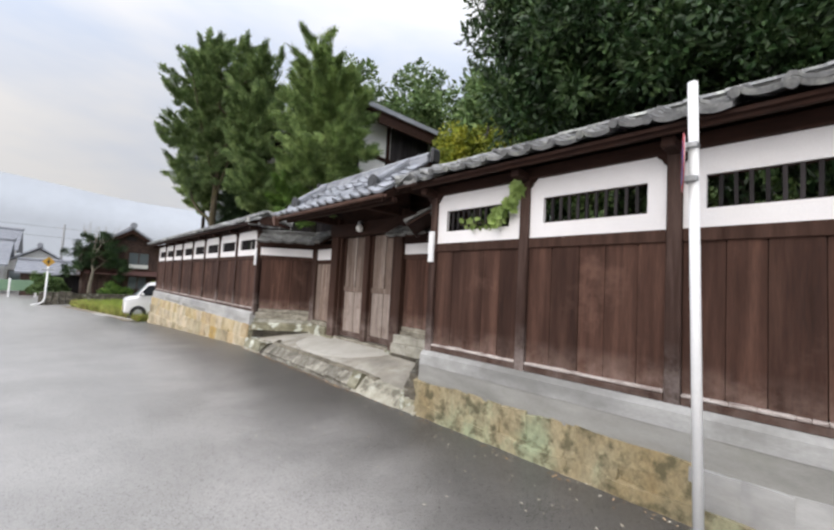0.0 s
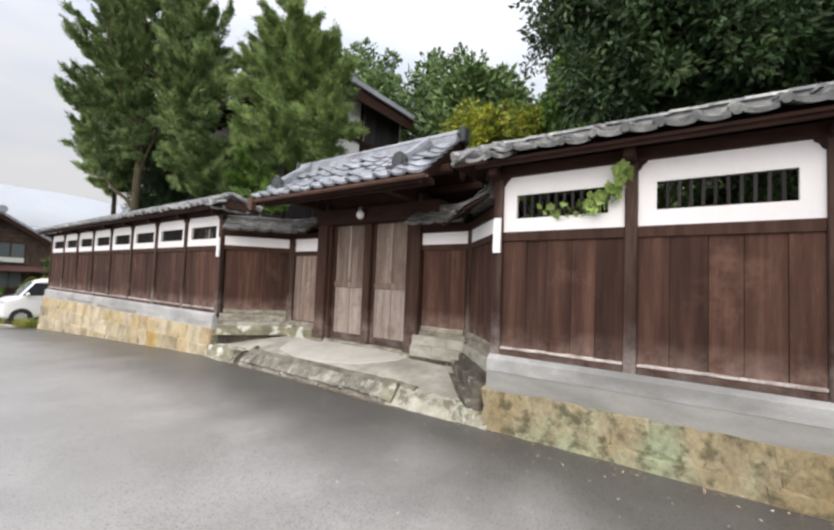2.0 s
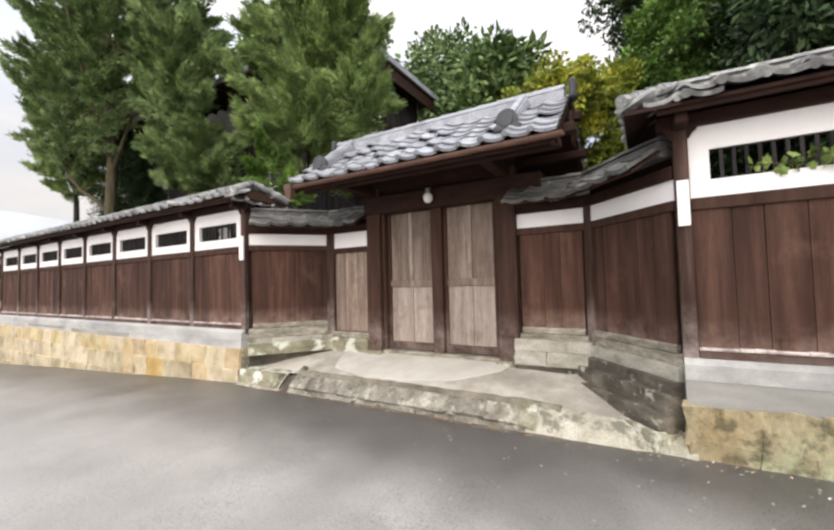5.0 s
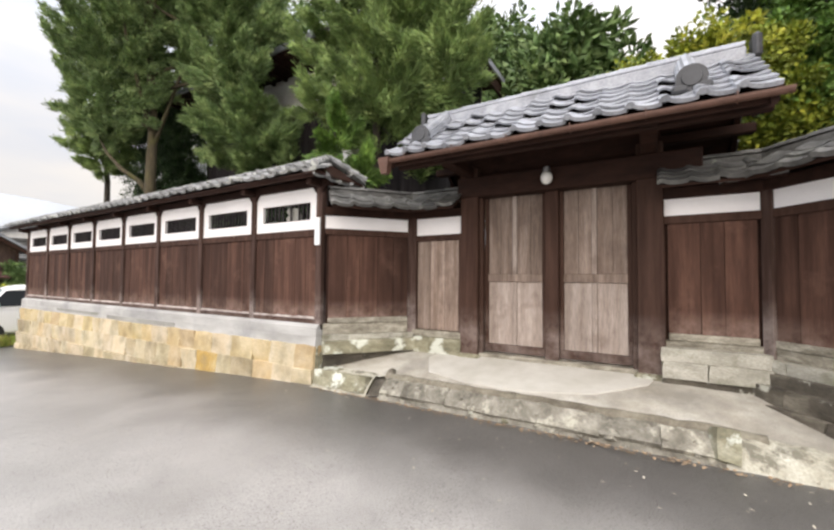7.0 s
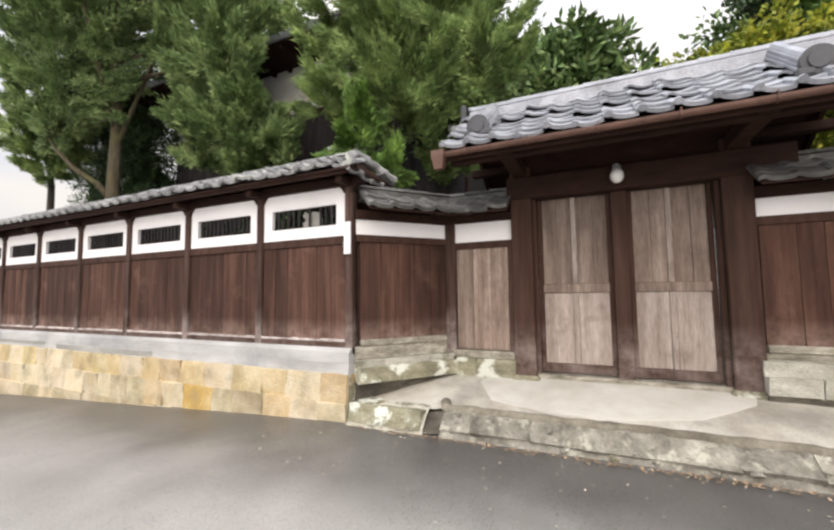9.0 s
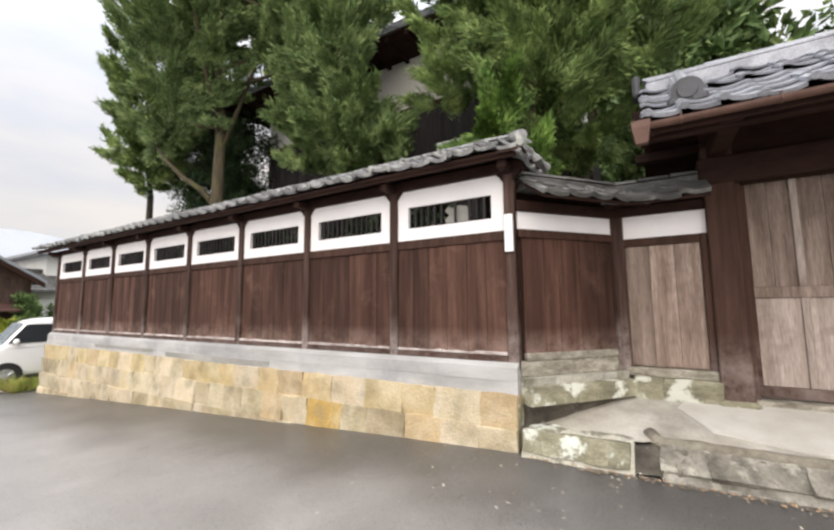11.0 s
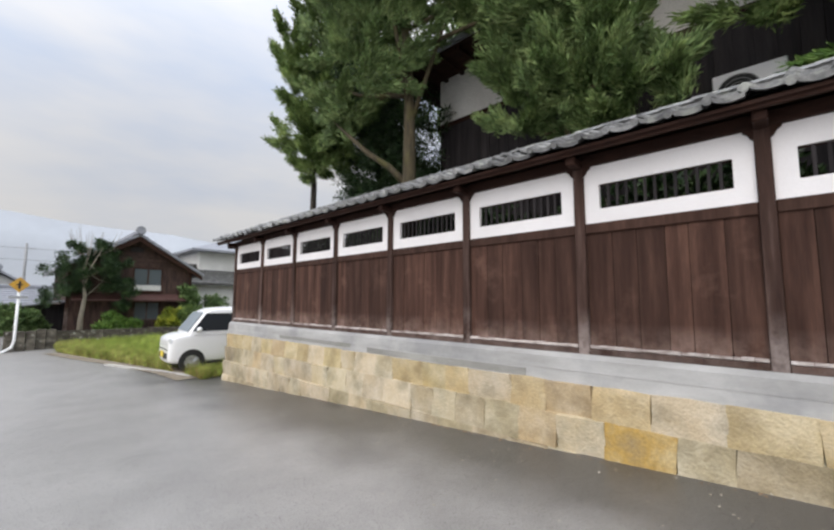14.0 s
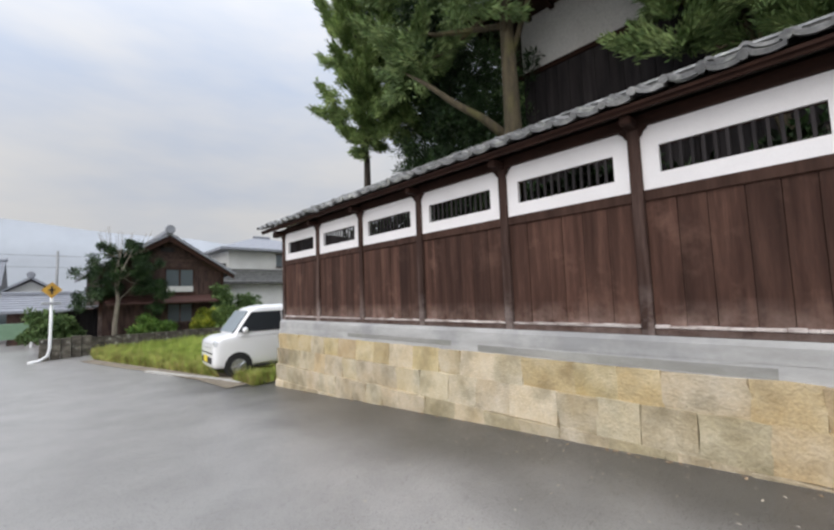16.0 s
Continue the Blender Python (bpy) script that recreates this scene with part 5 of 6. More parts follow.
for i, (bx, by, h, w) in enumerate(((14.3, 15.4, 13.6, 3.2), (13.4, 18.5, 14.5, 3.2), (14.0, 9.8, 11.2, 2.4), (10.3, 7.2, 8.2, 1.2), (19.5, 13.0, 14.0, 3.2), (23.0, 9.5, 12.0, 3.0), (13.0, -3.0, 10.0, 3.0), (15.0, 1.5, 10.5, 3.0))):
    tree("broadleaf_tree", "rounded light green tree standing beyond the garden buildings", "tree", (bx, by, 0.25),
         [(bx, by, 0.2), (bx, by, h * 0.35), (bx, by, h * 0.8)], 0.2,
         [((bx, by, h * 0.72), (w, w, h * 0.27)), ((bx - w * 0.4, by - w * 0.4, h * 0.5), (w * 0.8, w * 0.8, h * 0.2)), ((bx + w * 0.3, by + w * 0.5, h * 0.55), (w * 0.8, w * 0.8, h * 0.22))],
         390, 80, 0.28, HAZYLEAF, DARKBARK, 70 + i, size=(0.35, 0.7), limbs=6, group="trees beyond the garden", low=0.5, up=0.1, leaf_wide=0.5)
# low shrubs behind the wall, most added so its barred windows look dark
for i, (bx, by) in enumerate(((4.75, 2.9), (4.9, 1.5), (4.8, 0.2), (4.7, -1.4), (4.7, 11.6), (4.9, 17.3), (4.7, 18.8), (4.9, 12.4), (4.8, 14.8), (4.85, 13.5), (4.85, 16.0), (4.85, 20.1), (4.85, 21.0), (5.7, 20.6), (4.85, 10.6), (6.3, 21.1), (5.6, 19.3), (5.4, 17.9))):
    tree("garden_shrub", "dark shrub added close behind the wall to fill its windows", "shrub", (bx, by, 0.25),
         [(bx, by, 0.2), (bx, by, 1.0), (bx, by, 2.2)], 0.04, [((bx, by, 1.8), (0.5, 0.85, 0.95))], 80, 60, 0.13, LEAF, DARKBARK, 90 + i, size=(0.14, 0.26), limbs=3, group="shrubs behind the wall", low=0.3, leaf_wide=0.5)


def vine():
    """Lobed leaves creeping out of a barred window."""
    ob = thing("vine", "broad green vine leaves creeping out of the barred window", "vine", Matrix.Translation((3.63, 2.5, 2.3)))
    r = random.Random(8)
    n = 10
    shape = []
    for i in range(n):
        a = 2 * math.pi * i / n
        rad = 1.0 if i % 2 == 0 else 0.72
        shape.append((rad * math.cos(a) * 0.5, rad * math.sin(a) * 0.5, 0.05 * math.sin(2 * a)))
    g = Mesh().add([(0, 0, 0.06)] + shape, [(0, 1 + i, 1 + (i + 1) % n) for i in range(n)])
    data = g.data("leaf", VINE)
    path = [(2.30, 2.66), (2.33, 2.58), (2.38, 2.50), (2.42, 2.42), (2.5, 2.36), (2.6, 2.33), (2.72, 2.32), (2.85, 2.30), (3.0, 2.3), (3.15, 2.3)]
    stem = part("stem", Mesh().tube([(-0.01, y - 2.5, z - 2.3) for y, z in path], 0.004, 6), BARK, ob)
    for k in range(110):
        t = r.random() ** 1.25 * (len(path) - 1)
        j = min(len(path) - 2, int(t))
        y = path[j][0] + (path[j + 1][0] - path[j][0]) * (t - j) + r.uniform(-0.06, 0.07)
        z = path[j][1] + (path[j + 1][1] - path[j][1]) * (t - j) + r.uniform(-0.09, 0.06)
        s = r.uniform(0.07, 0.135) * (1.0 if y < 2.75 else 0.8)
        out = -0.035 - r.uniform(0, 0.05) if y < 2.65 else r.uniform(-0.02, 0.1)
        piece("leaf", data, ob, Matrix.Translation((out, y - 2.5, z - 2.3)) @ pose(0, 0, 0, r.uniform(-30, 30), -75 + r.uniform(-35, 35), r.uniform(0, 360)) @ Matrix.Scale(s, 4))


vine()

# ---- storehouse behind the garden ----
def storehouse():
    ob = thing("storehouse", "old storehouse, dark boards below grey-white plaster", "building", Matrix.Translation((6.1, 9.2, 0.25)))
    L, W = 7.5, 2.75
    part("wall", Mesh().box(0, W, 0, L, 5.0, 6.15), KURAWHITE, ob, "grey-white plastered upper wall")
    low = part("lower_wall", Mesh().box(0.0, W, 0.0, L, 0, 5.0), DARKBOARD, ob, "dark weathered boarding")
    bd = unit_plank(9).data("board", DARKBOARD)
    for i in range(34):
        piece("board", bd, low, Matrix.Translation((-0.015, 0.11 + i * 0.22, 2.5)) @ Matrix.Diagonal((0.03, 0.213, 4.98, 1)))
    part("end_plaster", Mesh().box(0.0, 0.95, -0.012, -0.002, 4.0, 6.14), KURAWHITE, ob, "grey-white plastered end wall")
    part("corner_post", Mesh().block(0.93, 1.05, -0.05, 0.0, 0.0, 6.14, 0.01), BEAM, ob)
    for i in range(5, 12):
        high = 6.1
        piece("board", bd, low, Matrix.Translation((0.11 + i * 0.22, -0.015, high / 2 + 0.01)) @ Matrix.Diagonal((0.213, 0.03, high, 1)))
    part("batten", Mesh().box(-0.06, 0.0, -0.06, L + 0.06, 4.97, 5.06).box(-0.06, W, -0.06, 0.0, 4.97, 5.06), BEAM, low)
    e, z0, z1 = 0.85, 6.2, 6.9
    cs = [(-e, -0.5), (W + 0.35, -0.5), (W + 0.35, L + e), (-e, L + e)]
    rf = Mesh().add([(x, y, z0) for x, y in cs] + [(x, y, z0 + 0.14) for x, y in cs] + [(W / 2 - 0.25, W / 2 - 0.3, z1), (W / 2 - 0.25, L - W / 2 + 0.3, z1)],
                    [(3, 2, 1, 0), (0, 1, 5, 4), (1, 2, 6, 5), (2, 3, 7, 6), (3, 0, 4, 7), (4, 5, 8), (5, 6, 9, 8), (6, 7, 9), (7, 4, 8, 9)])
    # pale grey puts the sky's reflection on the tiles into their colour
    roof = part("roof", rf, GREYROOF, ob, "grey tiled roof with deep dark eaves")
    # second box: dark board added to deepen the band of eave shade
    part("eave_soffit", Mesh().box(-e + 0.03, W + 0.32, -0.47, L + e - 0.03, z0 - 0.05, z0 - 0.006).box(0.3, W + 0.3, -0.44, -0.38, z0 - 0.34, z0 - 0.055), BEAM, roof)
    for i in range(20):
        part("rafter", Mesh().box(-e + 0.05, 0.1, -0.4 + i * 0.45, -0.32 + i * 0.45, z0 - 0.13, z0 - 0.055), BEAM, roof)
    win = part("window", Mesh().box(1.4, 2.3, -0.06, 0.0, 4.0, 4.9), TIMBER, ob, "small dark shuttered window")
    part("window_frame", Mesh().block(1.3, 2.4, -0.09, -0.061, 4.9, 5.0, 0.01), TIMBER, win)


storehouse()
ac = thing("air_conditioner", "white outdoor air conditioner unit bracketed on the boarded wall", "air conditioner", Matrix.Translation((6.07, 11.255, 3.70)))
part("body", Mesh().block(-0.31, -0.03, -0.375, 0.375, 0.03, 0.59, 0.015), WHITEPAINT, ac)
part("fan_opening", Mesh().tube([(-0.318, 0.11, 0.31), (-0.306, 0.11, 0.31)], [0.225, 0.225], 28), BLACK, ac, "dark round fan opening")
for k in range(4):
    rad = 0.05 + 0.055 * k
    ring = [(-0.324, 0.11 + rad * math.cos(a * math.pi / 12), 0.31 + rad * math.sin(a * math.pi / 12)) for a in range(25)]
    part("grille_ring", Mesh().tube(ring, 0.004, 5), GALV, ac)
for y in (-0.28, 0.28):
    part("bracket", Mesh().box(-0.33, 0.03, y - 0.02, y + 0.02, 0.0, 0.028).box(-0.03, 0.03, y - 0.02, y + 0.02, -0.25, -0.002), GALV, ac)


# ---- road furniture ----
sign = thing("no_parking_sign", "white steel pole with round red and blue traffic sign", "road sign", Matrix.Translation((3.09, 0.65, -0.1)))
part("pole", Mesh().tube([(0.06, -0.055, -0.05), (0, 0, 3.1)], 0.031, 14), WHITEPAINT, sign, "white painted pole", True)
part("cap", Mesh().ball((0, 0, 3.1), (0.031, 0.031, 0.014), 12, 6), WHITEPAINT, sign, smooth=True)
nd = Vector((-0.25, 0.97, 0)).normalized()
disc_at = Vector((-0.03, 0.045, 2.545))
rim = part("rim", Mesh().tube([disc_at - nd * 0.004, disc_at + nd * 0.002], 0.198, 32), RED, sign, "red sign rim")
part("face", Mesh().tube([disc_at + nd * 0.0025, disc_at + nd * 0.0045], 0.152, 28), BLUE, rim, "faded blue sign face")
sx = Vector((nd.y, -nd.x, 0))
p, q = disc_at + nd * 0.0055 + sx * 0.108 + Vector((0, 0, -0.108)), disc_at + nd * 0.0055 - sx * 0.108 + Vector((0, 0, 0.108))
w = (sx + Vector((0, 0, 1))).normalized() * 0.021
part("slash", Mesh().add([tuple(a + s * w + nd * o) for o in (0, 0.002) for a, s in ((p, 1), (p, -1), (q, -1), (q, 1))],
                         [(0, 1, 2, 3), (7, 6, 5, 4), (0, 4, 5, 1), (1, 5, 6, 2), (2, 6, 7, 3), (3, 7, 4, 0)]), RED, rim, "red diagonal bar")
part("backplate", Mesh().tube([disc_at - nd * 0.008, disc_at - nd * 0.0045], 0.19, 24), GALV, rim)
for z in (2.43, 2.66):
    part("clamp", Mesh().block(-0.045, 0.045, -0.04, 0.042, z - 0.02, z + 0.02, 0.006), GALV, sign)

warn = thing("warning_sign", "yellow diamond warning sign on a white pole with bent foot", "road sign", Matrix.Translation((-0.2, 33.6, -0.85)))
part("pole", Mesh().tube([(-0.6, -0.05, 0.02), (-0.3, -0.02, 0.06), (-0.06, 0, 0.22), (0, 0, 0.5), (0, 0, 2.95)], 0.05, 10), WHITEPAINT, warn, smooth=True)
s = 0.31
part("plate", Mesh().add([(s * a, y, 2.72 + s * b) for y in (-0.08, -0.06) for a, b in ((-1, 0), (0, -1), (1, 0), (0, 1))],
                         [(0, 1, 2, 3), (7, 6, 5, 4), (0, 4, 5, 1), (1, 5, 6, 2), (2, 6, 7, 3), (3, 7, 4, 0)]), AMBER, warn, "amber diamond plate")
part("symbol", Mesh().box(-0.03, 0.03, -0.095, -0.082, 2.56, 2.86).box(-0.1, 0.1, -0.095, -0.082, 2.70, 2.75), BLACK, warn)
part("name_plate", Mesh().block(-0.28, 0.28, -0.08, -0.06, 2.16, 2.27, 0.005), GALV, warn)

line = part("white_line", Mesh().add([(2.15, 27.6, ground_z(0, 27.6) + 0.016), (2.95, 24.4, ground_z(0, 24.4) + 0.016), (3.12, 24.45, ground_z(0, 24.4) + 0.016), (2.3, 27.7, ground_z(0, 27.6) + 0.016)], [(0, 1, 2, 3)]), WHITEPAINT)
tagged(line, "worn white line painted on the asphalt", "road marking", kind="structure")


# ---- parked car ----
def car():
    m = Matrix.Translation((4.55, 24.55, ground_z(4, 24.5))) @ pose(0, 0, 0, 0, 0, 180 - 4) @ Matrix.Scale(1.06, 4)
    ob = thing("car", "small white boxy car parked beside the wall", "car", m)
    # profile along x (front at +1.7), half width 0.735
    g = Mesh()
    st = [(1.69, 0.33, 0.74, 0.56), (1.685, 0.27, 0.88, 0.66), (1.60, 0.22, 1.00, 0.725), (1.40, 0.2, 1.055, 0.737), (1.0, 0.2, 1.085, 0.74), (0.0, 0.2, 1.075, 0.74), (-1.2, 0.2, 1.07, 0.74), (-1.60, 0.22, 1.06, 0.73), (-1.68, 0.27, 1.04, 0.70), (-1.70, 0.34, 0.98, 0.62)]
    ring = []
    for x, z0, z1, hw in st:
        ring.append([(x, -hw + 0.06, z0), (x, -hw, z0 + 0.1), (x, -hw, (z0 + z1) / 2), (x, -hw + 0.02, z1 - 0.06), (x, -hw + 0.08, z1),
                     (x, hw - 0.08, z1), (x, hw - 0.02, z1 - 0.06), (x, hw, (z0 + z1) / 2), (x, hw, z0 + 0.1), (x, hw - 0.06, z0)])
    k = 10
    vs = [p for r in ring for p in r]
    fs = [(i * k + j, i * k + (j + 1) % k, (i + 1) * k + (j + 1) % k, (i + 1) * k + j) for i in range(len(st) - 1) for j in range(k)]
    g.add(vs, fs + [tuple(range(k)), tuple(reversed(range(len(vs) - k, len(vs))))])
    body = part("body", g, CARPAINT, ob, smooth=True)
    rounding = body.modifiers.new("rounding", "SUBSURF")
    rounding.levels = rounding.render_levels = 2
    # cabin
    g = Mesh()
    rings = ((1.00, 1.30, -1.68, 0.725), (1.06, 1.262, -1.675, 0.712), (1.35, 1.07, -1.655, 0.668), (1.62, 0.86, -1.60, 0.622), (1.71, 0.74, -1.53, 0.585), (1.765, 0.50, -1.35, 0.47), (1.78, 0.2, -1.0, 0.25))
    for z, xf, xr, hw in rings:
        g.v += [(xf, -hw + 0.10, z), (xf, hw - 0.10, z), (xf - 0.07, hw - 0.01, z), (xf - 0.25, hw, z), (xr + 0.25, hw, z), (xr + 0.07, hw - 0.01, z), (xr, hw - 0.10, z), (xr, -hw + 0.10, z), (xr + 0.07, -hw + 0.01, z), (xr + 0.25, -hw, z), (xf - 0.25, -hw, z), (xf - 0.07, -hw + 0.01, z)]
    g.f = [(i * 12 + j, i * 12 + (j + 1) % 12, (i + 1) * 12 + (j + 1) % 12, (i + 1) * 12 + j) for i in range(len(rings) - 1) for j in range(12)] + [tuple(range(12 * len(rings) - 12, 12 * len(rings)))]
    top = part("cabin", g, CARPAINT, ob, smooth=True)
    rounding = top.modifiers.new("rounding", "SUBSURF")
    rounding.levels = rounding.render_levels = 2

    def pane(name, pts, off, parent, glass=None):
        a, b, c = (Vector(pts[i]) for i in (0, 1, 2))
        nn = (b - a).cross(c - a).normalized() * off
        v = [tuple(Vector(p) + nn) for p in pts] + [tuple(Vector(p) - nn) for p in pts]
        q = len(pts)
        return part(name, Mesh().add(v, [tuple(range(q)), tuple(range(2 * q - 1, q - 1, -1))] + [(i, (i + 1) % q, q + (i + 1) % q, q + i) for i in range(q)]), glass or CARGLASS, parent)

    pane("windscreen", [(1.245, -0.60, 1.10), (1.245, 0.60, 1.10), (0.865, 0.52, 1.63), (0.865, -0.52, 1.63)], 0.012, top, WINDSCREEN)
    for sd in (-1, 1):
        def wy(z):
            return sd * (0.716 - (z - 1.05) / 0.57 * 0.092 + 0.004)
        for nm, xs in (("front_window", ((1.15, 0.80), (0.04, 0.04))), ("rear_window", ((0.0, 0.0), (-0.86, -0.86))), ("quarter_window", ((-0.94, -0.94), (-1.55, -1.48)))):
            (a0, a1), (b0, b1) = xs
            pane(nm, [(a0, wy(1.11), 1.11), (b0, wy(1.11), 1.11), (b1, wy(1.60), 1.60), (a1, wy(1.60), 1.60)], 0.008, top)
        mir = part("mirror", Mesh().ball((1.0, sd * 0.82, 1.16), (0.07, 0.10, 0.075), 10, 6), CARPAINT, ob, smooth=True)
        part("mirror_arm", Mesh().tube([(1.03, sd * 0.71, 1.10), (1.01, sd * 0.80, 1.12)], 0.02, 6), BLACK, mir)
        hl = part("headlight", Mesh().block(1.52, 1.672, sd * 0.585 - 0.10, sd * 0.585 + 0.10, 0.76, 0.93, 0.04), HEADLAMP, ob, "clear headlight")
        part("door_handle", Mesh().block(0.06, 0.2, sd * 0.745 - 0.012, sd * 0.745 + 0.012, 0.93, 0.96, 0.006), CARPAINT, ob)
        part("sill_trim", Mesh().block(-0.75, 0.75, sd * 0.728 - 0.012, sd * 0.728 + 0.012, 0.2, 0.27, 0.006), BLACK, ob)
        for x in (1.13, -1.17):
            w = part("wheel", Mesh().tube([(x, sd * 0.56, 0.275), (x, sd * 0.60, 0.275), (x, sd * 0.72, 0.275), (x, sd * 0.745, 0.275)], [0.26, 0.285, 0.285, 0.26], 22), BLACK, ob, "black tyre on alloy rim")
            part("arch_liner", Mesh().tube([(x, sd * 0.60, 0.30), (x, sd * 0.742, 0.30)], 0.325, 22), BLACK, ob)
            part("rim", Mesh().tube([(x, sd * 0.735, 0.275), (x, sd * 0.752, 0.275)], [0.19, 0.18], 20), RIM, w)
            for a in range(5):
                an = 2 * math.pi * a / 5
                part("spoke", Mesh().tube([(x + 0.03 * math.cos(an), sd * 0.757, 0.275 + 0.03 * math.sin(an)), (x + 0.17 * math.cos(an), sd * 0.755, 0.275 + 0.17 * math.sin(an))], [0.03, 0.022], 6), RIM, w)
            part("wheel_arch", Mesh().tube([(x + 0.31 * math.cos(t), sd * 0.732, 0.275 + 0.31 * math.sin(t)) for t in [math.pi * i / 10 for i in range(11)]], 0.022, 6), BLACK, ob)
    part("grille", Mesh().block(1.655, 1.695, -0.45, 0.45, 0.735, 0.765, 0.008).block(1.655, 1.69, -0.45, 0.45, 0.85, 0.862, 0.004), GALV, ob, "chrome grille bar")
    part("upper_intake", Mesh().block(1.66, 1.70, -0.55, 0.55, 0.60, 0.635, 0.01), BLACK, ob)
    part("bumper_intake", Mesh().block(1.66, 1.712, -0.48, 0.48, 0.36, 0.52, 0.02), BLACK, ob)
    part("licence_plate", Mesh().block(1.715, 1.73, -0.165, 0.165, 0.40, 0.565, 0.006), PLATE, ob, "yellow licence plate")
    part("wiper", Mesh().tube([(1.24, -0.3, 1.10), (1.18, 0.25, 1.16)], 0.008, 5), BLACK, ob)


car()


# ---- houses beyond ----
def house(name, label, at, turn, w, d, eave, ridge, wall_mat, roof_mat, base=0.0, over=0.6, windows=(), pent=None, gable_slats=False, hip=False):
    """A gabled house whose gable faces its local -y. windows: (x0, x1, z0, z1)."""
    ob = thing(name, label, "house", Matrix.Translation(at) @ pose(0, 0, 0, 0, 0, turn))
    part("wall", Mesh().prism([(-w / 2, base), (w / 2, base), (w / 2, eave - 0.2 * hip), (0, eave - 0.2 if hip else eave + (ridge - eave) * (w / 2) / (w / 2 + over)), (-w / 2, eave - 0.2 * hip)], 0, d), wall_mat, ob)
    t = 0.16
    o = w / 2 + over
    z_e = eave - 0.15
    rf = Mesh()
    if hip:
        cs = [(-o, -over), (o, -over), (o, d + over), (-o, d + over)]
        rf.add([(x, y, z_e - t) for x, y in cs] + [(x, y, z_e) for x, y in cs] + [(0, d / 2 - 0.6, ridge), (0, d / 2 + 0.6, ridge)],
               [(3, 2, 1, 0), (0, 1, 5, 4), (1, 2, 6, 5), (2, 3, 7, 6), (3, 0, 4, 7), (4, 5, 8), (5, 6, 9, 8), (6, 7, 9), (7, 4, 8, 9)])
        part("roof", rf, roof_mat, ob, "grey tiled hipped roof")
    for sd in (() if hip else (-1, 1)):
        rf.add([(0, -over, ridge), (sd * o, -over, z_e), (sd * o, d + over, z_e), (0, d + over, ridge), (0, -over, ridge - t), (sd * o, -over, z_e - t), (sd * o, d + over, z_e - t), (0, d + over, ridge - t)],
               [(0, 1, 2, 3), (7, 6, 5, 4), (0, 4, 5, 1), (1, 5, 6, 2), (2, 6, 7, 3), (3, 7, 4, 0)])
    roof = ob if hip else part("roof", rf, roof_mat, ob, "grey tiled gable roof")
    part("ridge", Mesh().block(-0.12, 0.12, d / 2 - 0.7, d / 2 + 0.7, ridge - 0.05, ridge + 0.15, 0.04) if hip else Mesh().block(-0.14, 0.14, -over - 0.05, d + over, ridge - 0.05, ridge + 0.2, 0.05), roof_mat, roof)
    rows = 0 if hip else int(math.hypot(o, ridge - z_e) / 0.35)
    if not hip:
        part("ridge_end", Mesh().tube([(0, -over - 0.12, ridge + 0.14), (0, -over - 0.02, ridge + 0.14)], [0.22, 0.24], 12), roof_mat, roof)
    for sd in (-1, 1):
        for k in range(1, rows):
            f = k / rows
            x, z = sd * o * f, ridge + (z_e - ridge) * f
            part("tile_course", Mesh().box(x - 0.03, x + 0.03, -over, d + over, z - 0.02, z + 0.035), roof_mat, roof)
    for x0, x1, z0, z1 in windows:
        win = part("window", Mesh().box(x0, x1, -0.03, 0.02, z0, z1), WINDOWGLASS, ob)
        part("window_frame", Mesh().box(x0 - 0.06, x1 + 0.06, -0.07, -0.031, z1, z1 + 0.07).box(x0 - 0.06, x1 + 0.06, -0.07, -0.031, z0 - 0.07, z0)
             .box(x0 - 0.06, x0, -0.07, -0.031, z0, z1).box(x1, x1 + 0.06, -0.07, -0.031, z0, z1).box((x0 + x1) / 2 - 0.03, (x0 + x1) / 2 + 0.03, -0.06, -0.031, z0, z1), TIMBER, win)
    if pent:
        x0, x1, z = pent
        part("pent_roof", Mesh().add([(x0, -0.75, z), (x1, -0.75, z), (x1, 0, z + 0.35), (x0, 0, z + 0.35), (x0, -0.75, z - 0.08), (x1, -0.75, z - 0.08), (x1, 0, z + 0.27), (x0, 0, z + 0.27)],
                                     [(0, 1, 2, 3), (7, 6, 5, 4), (0, 4, 5, 1), (1, 5, 6, 2), (2, 6, 7, 3), (3, 7, 4, 0)]), REDROOF, ob, "rusty red pent roof")
    if gable_slats:
        for k in range(7):
            z = eave + 0.05 + k * 0.13
            hw = (w / 2) * (1 - k / 9) * 0.9
            part("clapboard", Mesh().box(-hw, hw, -0.035, -0.003, z, z + 0.11), wall_mat, ob)
        for k in range(22):
            x = -w / 2 + w * (k + 0.5) / 22
            part("wall_board", Mesh().box(x - w / 44 + 0.012, x + w / 44 - 0.012, -0.022, -0.003, base, eave), wall_mat, ob)
    return ob


house("wooden_house", "old brown boarded two-storey house with tiled gable roof", (4.25, 36.8, -0.85), 0, 5.4, 8, 3.85, 5.75, BROWNBOARD, GREYROOF,
      windows=((-0.05, 1.2, 2.65, 3.85), (0.05, 1.15, 1.1, 2.0)), pent=(-2.6, 2.3, 2.15), over=0.55, gable_slats=True)
old_house = scene.objects["wooden_house"]
part("window_board", Mesh().box(-0.05, 1.2, -0.10, -0.072, 2.66, 2.95), KURAWHITE, old_house, "pale board across the upper window's foot")
part("balcony_rail", Mesh().box(-1.2, 1.35, -0.16, -0.11, 2.52, 2.60), TIMBER, old_house)
part("gable_vent", Mesh().block(-0.3, 0.3, -0.06, -0.036, 4.75, 5.0, 0.01), DARKBOARD, old_house)
